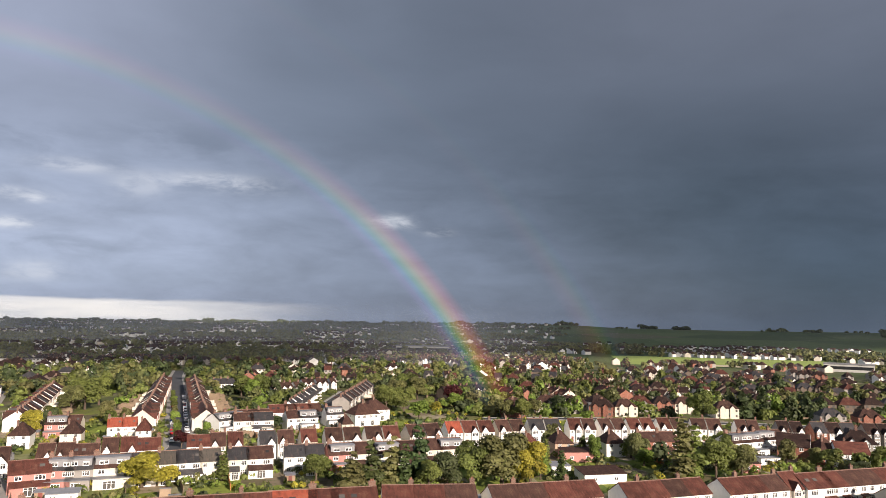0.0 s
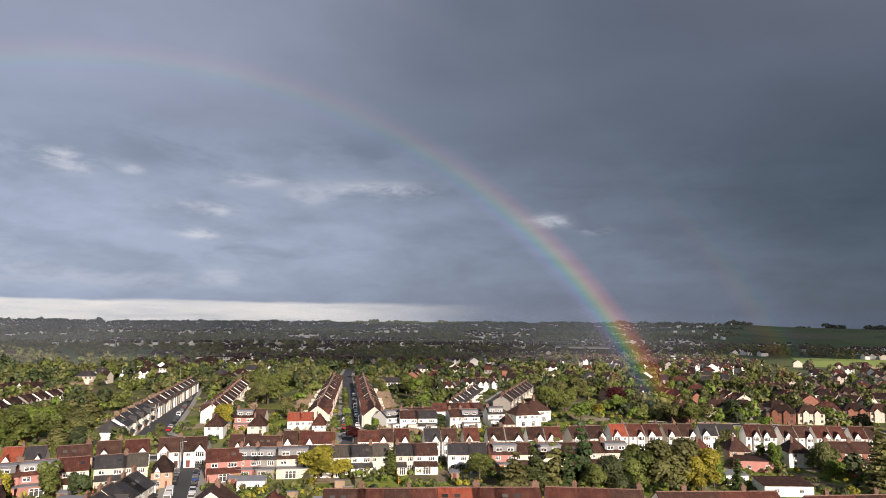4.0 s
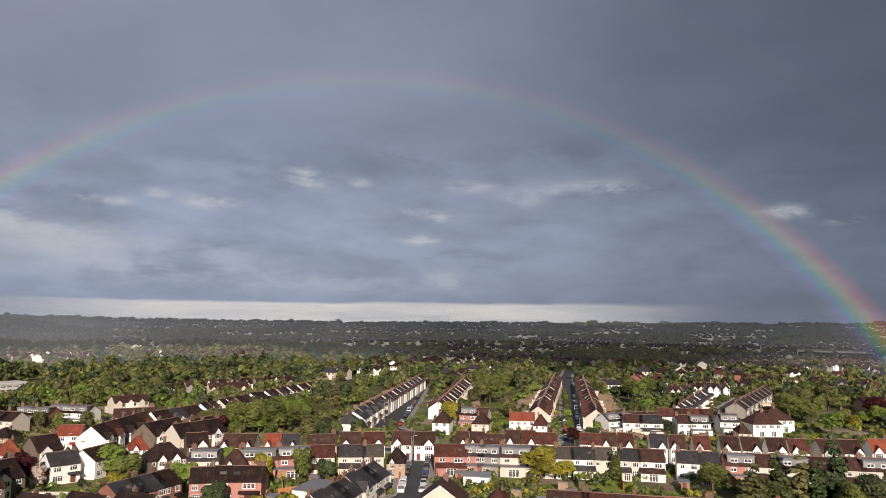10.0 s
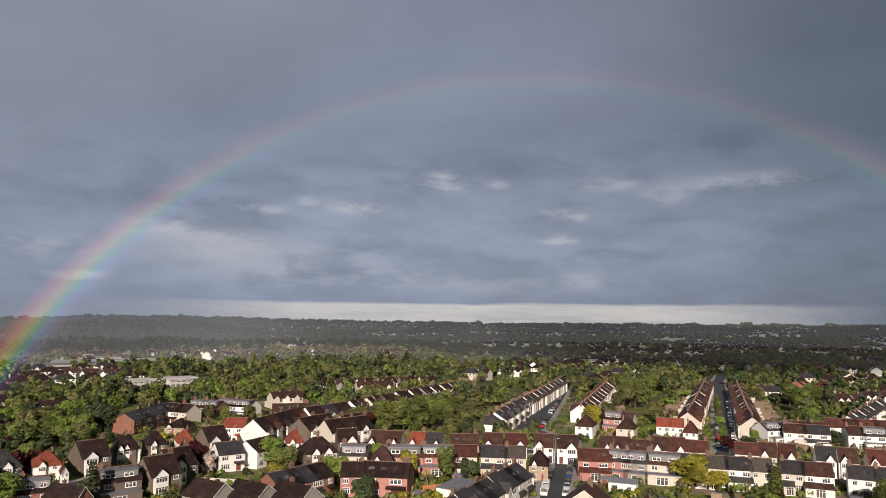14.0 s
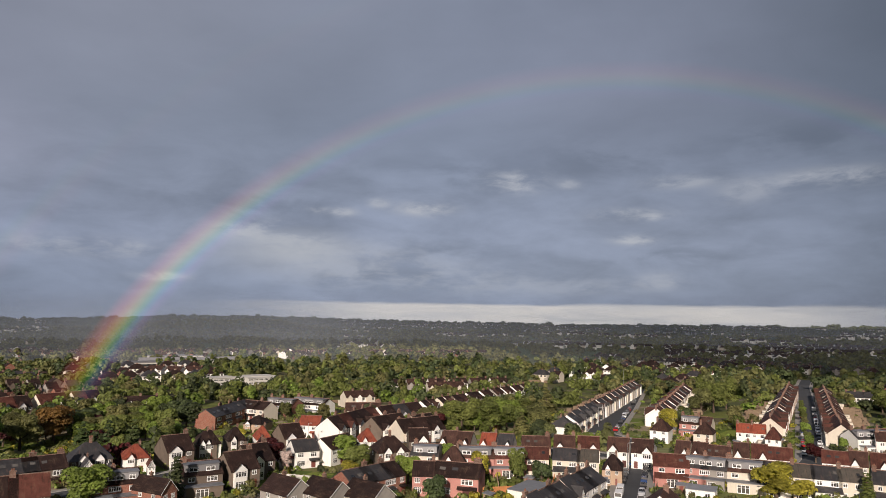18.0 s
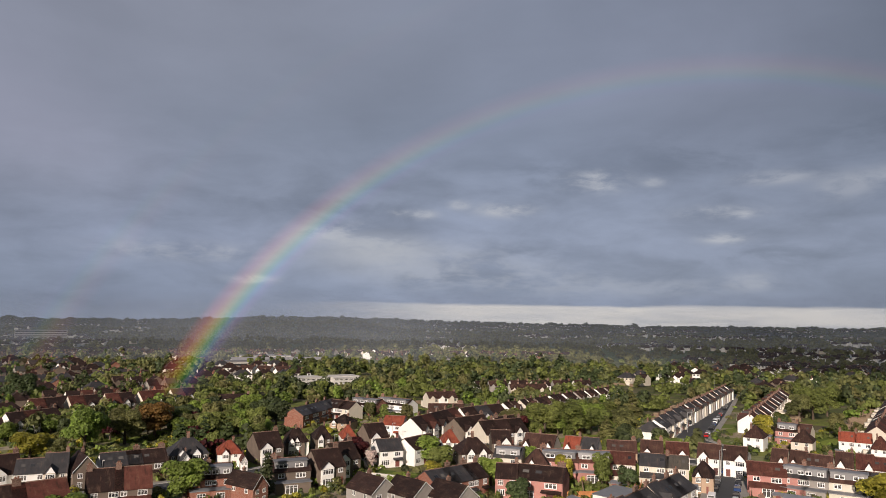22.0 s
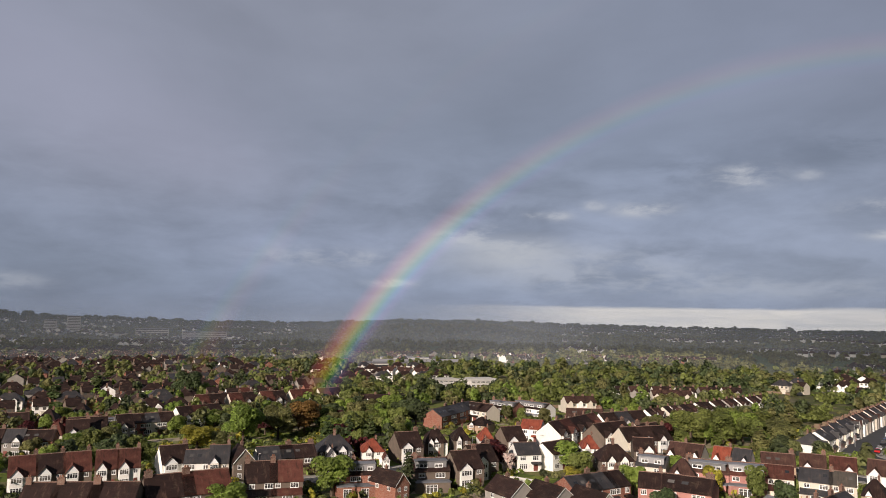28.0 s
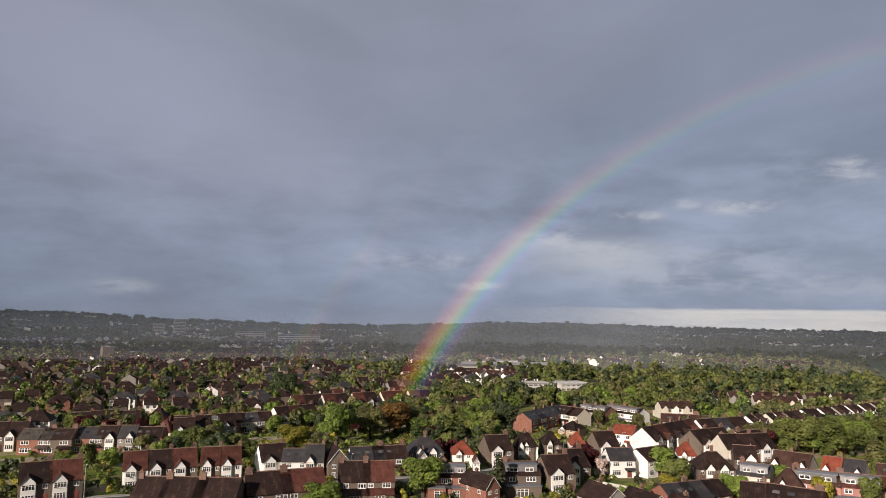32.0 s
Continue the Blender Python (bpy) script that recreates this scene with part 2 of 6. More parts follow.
def leaves(name, color, warm, glow=0.38):
    """Foliage: each leaf clump has its own shade, and light comes through."""
    m = bpy.data.materials.new(name)
    m.use_nodes = True
    n = Nodes(m.node_tree)
    own = n.add("ShaderNodeNewGeometry").outputs["Random Per Island"]
    tree = n.add("ShaderNodeObjectInfo").outputs["Random"]
    c = n.mix(own, tuple(0.76 * v for v in color), tuple(1.18 * v for v in color))
    c = n.mix(n.math("MULTIPLY", tree, 0.55), c, warm)
    c = n.mix(1.0, c, n.math("ADD", 0.82, n.math("MULTIPLY", own, 0.36)), "MULTIPLY")
    crowns = n.noise(n.add("ShaderNodeNewGeometry").outputs["Position"], 0.11, 1, 0.5)
    c = n.mix(1.0, c, n.span(crowns, 0.30, 0.70, 0.62, 1.22), "MULTIPLY")
    b = n.add("ShaderNodeBsdfPrincipled")
    n.put(b.inputs["Base Color"], c)
    b.inputs["Roughness"].default_value = 0.55
    b.inputs["Specular IOR Level"].default_value = 0.25
    tr = n.add("ShaderNodeBsdfTranslucent")
    n.put(tr.inputs[0], c)
    mx = n.add("ShaderNodeMixShader")
    mx.inputs[0].default_value = glow
    n.put(mx.inputs[1], b.outputs[0])
    n.put(mx.inputs[2], tr.outputs[0])
    n.put(n.add("ShaderNodeOutputMaterial").inputs[0], mx.outputs[0])
    return m


WALLS = {
    "white": surface("white_render", (0.80, 0.78, 0.74), 0.85, 0.10, 8, 0.5, 0.2, 0.06, extra=rain_streaks),
    "cream": surface("cream_render", (0.60, 0.545, 0.46), 0.85, 0.14, 8, 0.5, 0.2, 0.10, extra=rain_streaks),
    "grey": surface("grey_pebbledash", (0.30, 0.275, 0.25), 0.9, 0.25, 14, 0.6, 0.4, 0.10, extra=rain_streaks),
    "brick": surface("red_brick", (0.25, 0.10, 0.068), 0.85, 0.30, 10, 0.7, 0.3, 0.12, extra=brick_courses),
    # Brown pebbledash, darkened to hold the shade on the western fronts.
    "dim": surface("shaded_brown_pebbledash", (0.15, 0.118, 0.095), 0.9, 0.3, 14, 0.6, 0.4, 0.15),
    "pink": surface("pink_brick", (0.42, 0.19, 0.165), 0.85, 0.25, 10, 0.7, 0.3, 0.10, extra=brick_courses),
    "tan": surface("buff_brick", (0.40, 0.285, 0.20), 0.85, 0.25, 10, 0.7, 0.3, 0.10, extra=brick_courses),
}
ROOFS = {
    "brown": surface("brown_roof_tile", (0.054, 0.027, 0.021), 0.75, 0.85, 5, 0.5, 0.4, 0.30, extra=tile_courses),
    "rust": surface("rust_roof_tile", (0.085, 0.030, 0.022), 0.75, 0.85, 5, 0.5, 0.4, 0.25, extra=tile_courses),
    "red": surface("red_roof_tile", (0.25, 0.062, 0.036), 0.70, 0.6, 5, 0.5, 0.4, 0.12, extra=tile_courses),
    "slate": surface("dark_slate", (0.034, 0.032, 0.034), 0.6, 0.7, 5, 0.5, 0.3, 0.20, extra=tile_courses),
    # Dark umber tile, darkened further in place of shade over the west.
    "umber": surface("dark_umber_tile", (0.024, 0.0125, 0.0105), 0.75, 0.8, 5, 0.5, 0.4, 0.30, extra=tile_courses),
    "grey": surface("grey_roof_tile", (0.075, 0.066, 0.056), 0.75, 0.40, 5, 0.5, 0.4, 0.20, extra=tile_courses),
}
UPVC = surface("white_frame_paint", (0.80, 0.80, 0.79), 0.4, 0.05, 6, 1, 0.0, 0.03)
BRICK, STACK = WALLS["brick"], surface("sooty_chimney_brick", (0.15, 0.085, 0.065), 0.9, 0.4, 6, 1.5, 0.3, 0.2, extra=brick_courses)
POT = surface("terracotta", (0.22, 0.11, 0.075), 0.8, 0.3, 6, 1, 0.0, 0.2)
LEAD = surface("grey_roof_felt", (0.17, 0.175, 0.19), 0.6, 0.35, 3, 0.5, 0.1, 0.25)
HANGING = surface("grey_dormer_cladding", (0.24, 0.235, 0.24), 0.7, 0.25, 8, 0.7, 0.2, 0.35)
DOOR = surface("painted_door", (0.16, 0.05, 0.04), 0.45, 0.15, 4, 1, 0.0, 0.6)
TIMBER = surface("black_painted_timber", (0.03, 0.025, 0.022), 0.6, 0.3, 6, 1, 0.1, 0.2)
BARK = surface("bark", (0.10, 0.075, 0.055), 0.9, 0.5, 5, 1, 0.5, 0.2)
FENCE = surface("weathered_fence_wood", (0.26, 0.19, 0.13), 0.85, 0.4, 4, 0.6, 0.3, 0.35)
ORANGE_FENCE = surface("orange_fence_wood", (0.46, 0.20, 0.08), 0.8, 0.3, 4, 0.6, 0.3, 0.15)
ASPHALT = surface("asphalt", (0.060, 0.062, 0.067), 0.85, 0.3, 3, 0.08, 0.2, 0.0, extra=asphalt_wear)
PAVING = surface("concrete_paving", (0.27, 0.255, 0.235), 0.85, 0.3, 2, 0.15, 0.2, 0.0)
KERB = surface("kerb_stone", (0.33, 0.32, 0.30), 0.85, 0.25, 2, 0.3, 0.2, 0.05)
STEEL = surface("galvanised_steel", (0.50, 0.51, 0.52), 0.4, 0.15, 4, 0.5, 0.0, 0.1, metal=0.7)
RUBBER = surface("tyre_rubber", (0.025, 0.025, 0.026), 0.8, 0.2, 6, 1, 0.0, 0.1)
CONCRETE = surface("pale_concrete", (0.52, 0.50, 0.47), 0.8, 0.2, 2, 0.2, 0.2, 0.1)
CAR_PAINT = {k: surface(k + "_car_paint", c, 0.25, 0.05, 4, 0.4, 0.0, 0.05) for k, c in
             (("white", (0.78, 0.78, 0.78)), ("silver", (0.42, 0.43, 0.45)), ("black", (0.02, 0.02, 0.022)), ("blue", (0.03, 0.06, 0.16)), ("red", (0.38, 0.02, 0.02)), ("grey", (0.13, 0.14, 0.15)))}

GLASS = bpy.data.materials.new("window_glass")
GLASS.use_nodes = True
n = Nodes(GLASS.node_tree)
b = n.add("ShaderNodeBsdfPrincipled")
n.put(b.inputs["Base Color"], n.mix(n.add("ShaderNodeObjectInfo").outputs["Random"], (0.018, 0.020, 0.024), (0.13, 0.12, 0.11)))
b.inputs["Roughness"].default_value, b.inputs["IOR"].default_value = 0.06, 1.5
n.put(n.add("ShaderNodeOutputMaterial").inputs[0], b.outputs[0])

LEAF = {
    "green": leaves("spring_leaves", (0.162, 0.198, 0.052), (0.195, 0.200, 0.058)),
    "lime": leaves("lime_leaves", (0.188, 0.262, 0.052), (0.222, 0.270, 0.057)),
    "dark": leaves("dark_leaves", (0.062, 0.088, 0.034), (0.088, 0.092, 0.040), 0.2),
    "yellow": leaves("yellow_green_leaves", (0.36, 0.33, 0.05), (0.38, 0.32, 0.05)),
    "olive": leaves("budding_leaves", (0.180, 0.188, 0.068), (0.210, 0.184, 0.075)),
    "purple": leaves("copper_beech_leaves", (0.085, 0.020, 0.022), (0.10, 0.024, 0.022)),
    "orange": leaves("orange_budding_leaves", (0.19, 0.115, 0.035), (0.22, 0.12, 0.035)),
    "needle": leaves("conifer_needles", (0.05, 0.082, 0.028), (0.10, 0.10, 0.028), 0.15),
    "blossom": leaves("white_blossom", (0.62, 0.50, 0.46), (0.65, 0.55, 0.5)),
    "wood": leaves("woodland_leaves", (0.140, 0.158, 0.058), (0.180, 0.162, 0.068), 0.32),
}


# ---- mesh helpers ----
def mesh_of(name, bm, mat):
    me = bpy.data.meshes.new(name)
    bmesh.ops.recalc_face_normals(bm, faces=bm.faces)
    bm.to_mesh(me)
    bm.free()
    me.materials.append(mat)
    return me


def part(name, bm, mat, parent, label="", m=None):
    """One mesh under a thing or a part; bm is a bmesh, or a mesh that alike parts share."""
    ob = new(name, bm if isinstance(bm, bpy.types.Mesh) else mesh_of(name, bm, mat))
    ob.parent = parent
    if m is not None:
        ob.matrix_basis = m
    return tagged(ob, label)


def thing(name, m, label, category, group="", data=None, kind=""):
    ob = new(name, data)
    ob.matrix_basis = m
    return tagged(ob, label, category, group, kind)


def box(bm, x0, x1, y0, y1, z0, z1):
    v = [bm.verts.new((x, y, z)) for z in (z0, z1) for y in (y0, y1) for x in (x0, x1)]
    for f in ((0, 2, 3, 1), (4, 5, 7, 6), (0, 1, 5, 4), (2, 6, 7, 3), (0, 4, 6, 2), (1, 3, 7, 5)):
        bm.faces.new([v[i] for i in f])
    return bm


def prism(bm, outline, a, b, axis="x"):
    """An outline of (across, z) swept from a to b along x or y."""
    put = (lambda s, p: (s, p[0], p[1])) if axis == "x" else (lambda s, p: (p[0], s, p[1]))
    v0 = [bm.verts.new(put(a, p)) for p in outline]
    v1 = [bm.verts.new(put(b, p)) for p in outline]
    k = len(outline)
    bm.faces.new(v0)
    bm.faces.new(v1[::-1])
    for i in range(k):
        bm.faces.new((v0[i], v1[i], v1[(i + 1) % k], v0[(i + 1) % k]))
    return bm


def hull(bm, low, high):
    """A solid between two rings of four points."""
    a, b = [bm.verts.new(p) for p in low], [bm.verts.new(p) for p in high]
    bm.faces.new(a[::-1])
    bm.faces.new(b)
    for i in range(4):
        bm.faces.new((a[i], a[(i + 1) % 4], b[(i + 1) % 4], b[i]))
    return bm


def tube(bm, p0, p1, r0, r1, k=7):
    p0, p1 = Vector(p0), Vector(p1)
    q = (p1 - p0).to_track_quat("Z", "Y").to_matrix()
    ring = lambda p, r: [bm.verts.new(p + q @ Vector((r * math.cos(6.2832 * i / k), r * math.sin(6.2832 * i / k), 0))) for i in range(k)]
    a, b = ring(p0, r0), ring(p1, r1)
    bm.faces.new(a[::-1])
    bm.faces.new(b)
    for i in range(k):
        bm.faces.new((a[i], a[(i + 1) % k], b[(i + 1) % k], b[i]))
    return bm


B = bmesh.new
KIT = {}


def kit(key, make):
    if key not in KIT:
        KIT[key] = make()
    return KIT[key]


def gable_roof(w, d, eave, ridge, over=0.3, thick=0.16, side=0.08):
    """Two tiled slopes with a ridge along x."""
    k = (ridge - eave) / (d / 2)
    y, z = d / 2 + over, eave - over * k
    out = [(-y, z), (0, ridge), (y, z), (y, z + thick), (0, ridge + thick * 1.25), (-y, z + thick)]
    return prism(B(), out, -w / 2 - side, w / 2 + side)


def hip_roof(w, d, eave, ridge, length, over=0.35):
    x, y, z = w / 2 + over, d / 2 + over, eave - 0.15
    bm = B()
    lo = [bm.verts.new(p) for p in ((-x, -y, z), (x, -y, z), (x, y, z), (-x, y, z))]
    r = [bm.verts.new((-length / 2, 0, ridge)), bm.verts.new((length / 2, 0, ridge))]
    for f in (lo[::-1], (lo[0], lo[1], r[1], r[0]), (lo[2], lo[3], r[0], r[1]), (lo[1], lo[2], r[1]), (lo[3], lo[0], r[0])):
        bm.faces.new(f)
    return bm


def window_meshes(w, h, cols):
    """A white frame with bars and a sill in one piece, and the pane behind them; it faces -y."""
    t = 0.09
    xs, zs = [], [-0.08, t, h * 0.68, h * 0.68 + 0.06, h - t, h]
    for i in range(cols + 1):
        x = -w / 2 + t / 2 + i * (w - t) / cols
        xs += [x - t / 2, x + t / 2]
    bar = lambda i, j: 0 <= i < len(xs) - 1 and 0 <= j < len(zs) - 1 and (i % 2 == 0 or j % 2 == 0)
    bm, seen = B(), {}

    def at(i, j, back):
        if (i, j, back) not in seen:
            seen[i, j, back] = bm.verts.new((xs[i], 0.02 if back else -0.10 if j == 0 else -0.06, zs[j]))
        return seen[i, j, back]
    for i in range(len(xs) - 1):
        for j in range(len(zs) - 1):
            if not bar(i, j):
                continue
            bm.faces.new((at(i, j, 0), at(i + 1, j, 0), at(i + 1, j + 1, 0), at(i, j + 1, 0)))
            for di, dj, p, q in ((-1, 0, (i, j), (i, j + 1)), (1, 0, (i + 1, j + 1), (i + 1, j)), (0, -1, (i + 1, j), (i, j)), (0, 1, (i, j + 1), (i + 1, j + 1))):
                if not bar(i + di, j + dj):
                    bm.faces.new((at(*p, 0), at(*q, 0), at(*q, 1), at(*p, 1)))
    return mesh_of("window", bm, UPVC), mesh_of("pane", box(B(), -w / 2 + 0.04, w / 2 - 0.04, -0.035, 0.0, 0.04, h - 0.04), GLASS)


def window(parent, x, y, z, w=1.2, h=1.2, cols=2, turn=0):
    frame_mesh, pane_mesh = kit(("window", w, h, cols), lambda: window_meshes(w, h, cols))
    ob = part("window", frame_mesh, None, parent, m=pose(x, y, z, 0, 0, turn))
    part("pane", pane_mesh, None, ob)
    return ob


def door(parent, x, y, z=0.15, turn=0, glazed=False):
    if glazed:
        return window(parent, x, y, z, 1.8, 2.1, 3, turn)
    me = kit("door", lambda: mesh_of("door", box(box(box(B(), -0.5, 0.5, -0.05, 0.02, 0, 2.05), -0.38, -0.04, -0.07, -0.05, 0.2, 0.95), 0.04, 0.38, -0.07, -0.05, 0.2, 0.95), DOOR))
    return part("door", me, None, parent, m=pose(x, y, z, 0, 0, turn))


def chimney(parent, x, y, top, pots=2):
    def make():
        bm = B()
        box(bm, -0.45, 0.45, -0.32, 0.32, -2.2, 0)
        box(bm, -0.52, 0.52, -0.39, 0.39, -0.25, -0.08)
        return mesh_of("chimney", bm, STACK)
    ob = part("chimney", kit("chimney", make), None, parent, m=pose(x, y, top))
    pot = kit("pot", lambda: mesh_of("chimney_pot", tube(B(), (0, 0, -0.02), (0, 0, 0.45), 0.13, 0.10), POT))
    for i in range(pots):
        part("chimney_pot", pot, None, ob, m=pose((i - (pots - 1) / 2) * 0.28, 0, 0))
    return ob


def skylight(parent, x, y, z, slope, turn=0):
    me = kit("skylight", lambda: mesh_of("skylight", box(box(B(), -0.36, 0.36, -0.45, 0.45, 0.0, 0.08), -0.28, 0.28, -0.37, 0.37, 0.08, 0.10), GLASS))
    return part("skylight", me, None, parent, m=pose(x, y, z, 0, 0, turn) @ pose(0, 0, 0, slope))


def bay(parent, x, y, w=2.5, out=0.75, top=5.0, roof_top=6.7, gable="gable_wall"):
    """A two-storey bay on the front with its own little gable."""
    part("bay", box(B(), x - w / 2, x + w / 2, y - out, y + 0.05, 0, top), WALLS["white"], parent)
    part(gable, prism(B(), [(x - w / 2, top), (x + w / 2, top), (x, roof_top - 0.1)], y - out, y + 1.2, "y"), UPVC, parent)
    k = (roof_top - top) / (w / 2)
    o = [(x - w / 2 - 0.25, top - 0.25 * k), (x, roof_top), (x + w / 2 + 0.25, top - 0.25 * k), (x + w / 2 + 0.25, top - 0.25 * k + 0.13), (x, roof_top + 0.17), (x - w / 2 - 0.25, top - 0.25 * k + 0.13)]
    part("bay_roof", prism(B(), o, y - out - 0.22, y + 2.2, "y"), ROOFS["brown"], parent)
    window(parent, x, y - out, 3.35, w - 0.35, 1.35, 4)
    window(parent, x, y - out, 0.75, w - 0.35, 1.5, 4)


def rear_dormer(parent, x, w, d, eave, ridge):
    """A flat-roofed box dormer on the rear slope."""
    y = d / 2 - 0.9
    part("dormer", box(B(), x - w / 2, x + w / 2, 0.2, y, eave + 0.2, ridge - 0.12), HANGING, parent)
    part("dormer_roof", box(B(), x - w / 2 - 0.15, x + w / 2 + 0.15, 0.1, y + 0.25, ridge - 0.12, ridge + 0.06), LEAD, parent)
    for k in (-0.25, 0.25):
        window(parent, x + k * w, y, eave + 0.75, 1.3, 1.0, 2, 180)


def lean_to(parent, x, w, d, out, low, high):
    part("extension", prism(B(), [(d / 2, 0), (d / 2 + out, 0), (d / 2 + out, low), (d / 2, high)], x - w / 2, x + w / 2), WALLS["white"], parent)
    part("extension_roof", prism(B(), [(d / 2 - 0.02, high + 0.01), (d / 2 + out + 0.25, low - 0.06), (d / 2 + out + 0.25, low + 0.09), (d / 2 - 0.02, high + 0.16)], x - w / 2 - 0.1, x + w / 2 + 0.1), ROOFS["brown"], parent)
    door(parent, x - 0.1, d / 2 + out, 0.1, 180, True)


# ---- house kinds; fronts face -y ----
def shell(ob, w, d, eave, ridge):
    part("wall", prism(B(), [(-d / 2, 0), (d / 2, 0), (d / 2, eave), (0, ridge - 0.02), (-d / 2, eave)], -w / 2, w / 2), WALLS["white"], ob)
    part("roof", gable_roof(w, d, eave, ridge), ROOFS["brown"], ob)
    part("ridge_tiles", prism(B(), [(-0.14, ridge + 0.10), (0.14, ridge + 0.10), (0.07, ridge + 0.30), (-0.07, ridge + 0.30)], -w / 2 - 0.06, w / 2 + 0.06), STACK, ob)


def back_windows(ob, w, d):
    window(ob, -w * 0.24, d / 2, 3.3, 1.5, 1.2, 3, 180)
    window(ob, w * 0.26, d / 2, 3.4, 1.0, 1.1, 2, 180)


def plain_side(ob, w, d, side):
    """The side that lies away from the gardens in view: two window panes and a door."""
    y = side * d / 2
    part("glazing", box(B(), -w * 0.24 - 0.75, -w * 0.24 + 0.75, y - 0.03, y + 0.03, 3.3, 4.5), GLASS, ob)
    part("door", box(B(), w * 0.28 - 0.45, w * 0.28 + 0.45, y - 0.05, y + 0.05, 0.1, 2.1), DOOR, ob)


def terrace(ob, seen, bay_at=-1, rear="", lights=0, stack=1, w=5.7, d=8.6, eave=4.9, ridge=8.2):
    """A two-storey terraced house. seen: F or B, the side with all its detail; rear: what is built on behind."""
    shell(ob, w, d, eave, ridge)
    if seen == "F":
        if bay_at:
            bay(ob, bay_at * w * 0.2, -d / 2)
            window(ob, -bay_at * w * 0.3, -d / 2, 3.4, 1.0, 1.1, 2)
            door(ob, -bay_at * w * 0.3, -d / 2)
        else:
            for x in (-1.5, 1.5):
                window(ob, x, -d / 2, 3.3, 1.4, 1.25, 3)
            window(ob, -1.4, -d / 2, 0.8, 1.9, 1.5, 4)
            door(ob, 1.5, -d / 2)
            part("porch", prism(B(), [(-d / 2, 2.45), (-d / 2 - 1.1, 2.25), (-d / 2 - 1.1, 2.4), (-d / 2, 2.85)], 0.4, w / 2 - 0.1), ROOFS["brown"], ob)
        plain_side(ob, w, d, 1)
    else:
        back_windows(ob, w, d)
        plain_side(ob, w, d, -1)
        if rear == "lean":
            lean_to(ob, 0.0, w - 0.5, d, 3.0, 2.3, 3.1)
        elif rear == "half":
            lean_to(ob, w * 0.22, w * 0.48, d, 3.4, 2.3, 3.0)
            door(ob, -w * 0.24, d / 2, 0.1, 180, True)
        elif rear == "dormer":
            rear_dormer(ob, 0.0, w - 0.9, d, eave, ridge)
            part("extension", box(B(), -w / 2 + 0.3, w / 2 - 0.3, d / 2, d / 2 + 3.2, 0, 2.7), WALLS["white"], ob)
            part("flat_roof", box(B(), -w / 2 + 0.15, w / 2 - 0.15, d / 2 + 0.003, d / 2 + 3.4, 2.7, 2.86), LEAD, ob)
            door(ob, 0.3, d / 2 + 3.2, 0.1, 180, True)
        else:
            door(ob, -w * 0.2, d / 2, 0.1, 180, True)
            window(ob, w * 0.28, d / 2, 0.9, 1.1, 1.1, 2, 180)
    side = -1 if seen == "F" else 1
    for i in range(lights):
        skylight(ob, -1.6 + 1.5 * i, side * d / 4, (eave + ridge) / 2 + 0.17, -37 * side)
    if stack:
        chimney(ob, w / 2 - 0.5, 0.3, ridge + 1.25, 2)


def semi_hip(ob, w=11.8, d=9.8, eave=4.9, ridge=8.9):
    """A pair of semis under one hipped roof."""
    part("wall", box(B(), -w / 2, w / 2, -d / 2, d / 2, 0, eave), WALLS["white"], ob)
    part("roof", hip_roof(w, d, eave, ridge, 3.4), ROOFS["brown"], ob)
    for s in (-1, 1):
        bay(ob, s * 2.2, -d / 2, 2.6, 0.8, 5.0, 6.5)
        window(ob, s * 4.7, -d / 2, 3.4, 1.1, 1.1, 2)
        door(ob, s * 4.7, -d / 2)
        window(ob, s * 1.6, d / 2, 3.3, 1.6, 1.2, 3, 180)
        window(ob, s * 4.2, d / 2, 3.4, 1.2, 1.1, 2, 180)
        door(ob, s * 2.4, d / 2, 0.1, 180, True)
        window(ob, s * w / 2, 0.5, 3.4, 0.8, 1.0, 1, 90 * s)
    chimney(ob, 0, 0, ridge + 1.3, 4)


def detached_hip(ob, w=9.4, d=9.4, eave=4.8, ridge=8.7):
    part("wall", box(B(), -w / 2, w / 2, -d / 2, d / 2, 0, eave), WALLS["white"], ob)
    part("roof", hip_roof(w, d, eave, ridge, 1.2), ROOFS["brown"], ob)
    bay(ob, -1.9, -d / 2, 2.6, 0.8, 5.0, 6.5)
    window(ob, 2.2, -d / 2, 3.4, 1.4, 1.2, 2)
    door(ob, 2.0, -d / 2)
    for x in (-2.2, 2.2):
        window(ob, x, d / 2, 3.4, 1.5, 1.2, 3, 180)
        window(ob, x, d / 2, 0.8, 1.6, 1.4, 3, 180)
    chimney(ob, 1.6, 1.2, ridge + 0.6, 3)


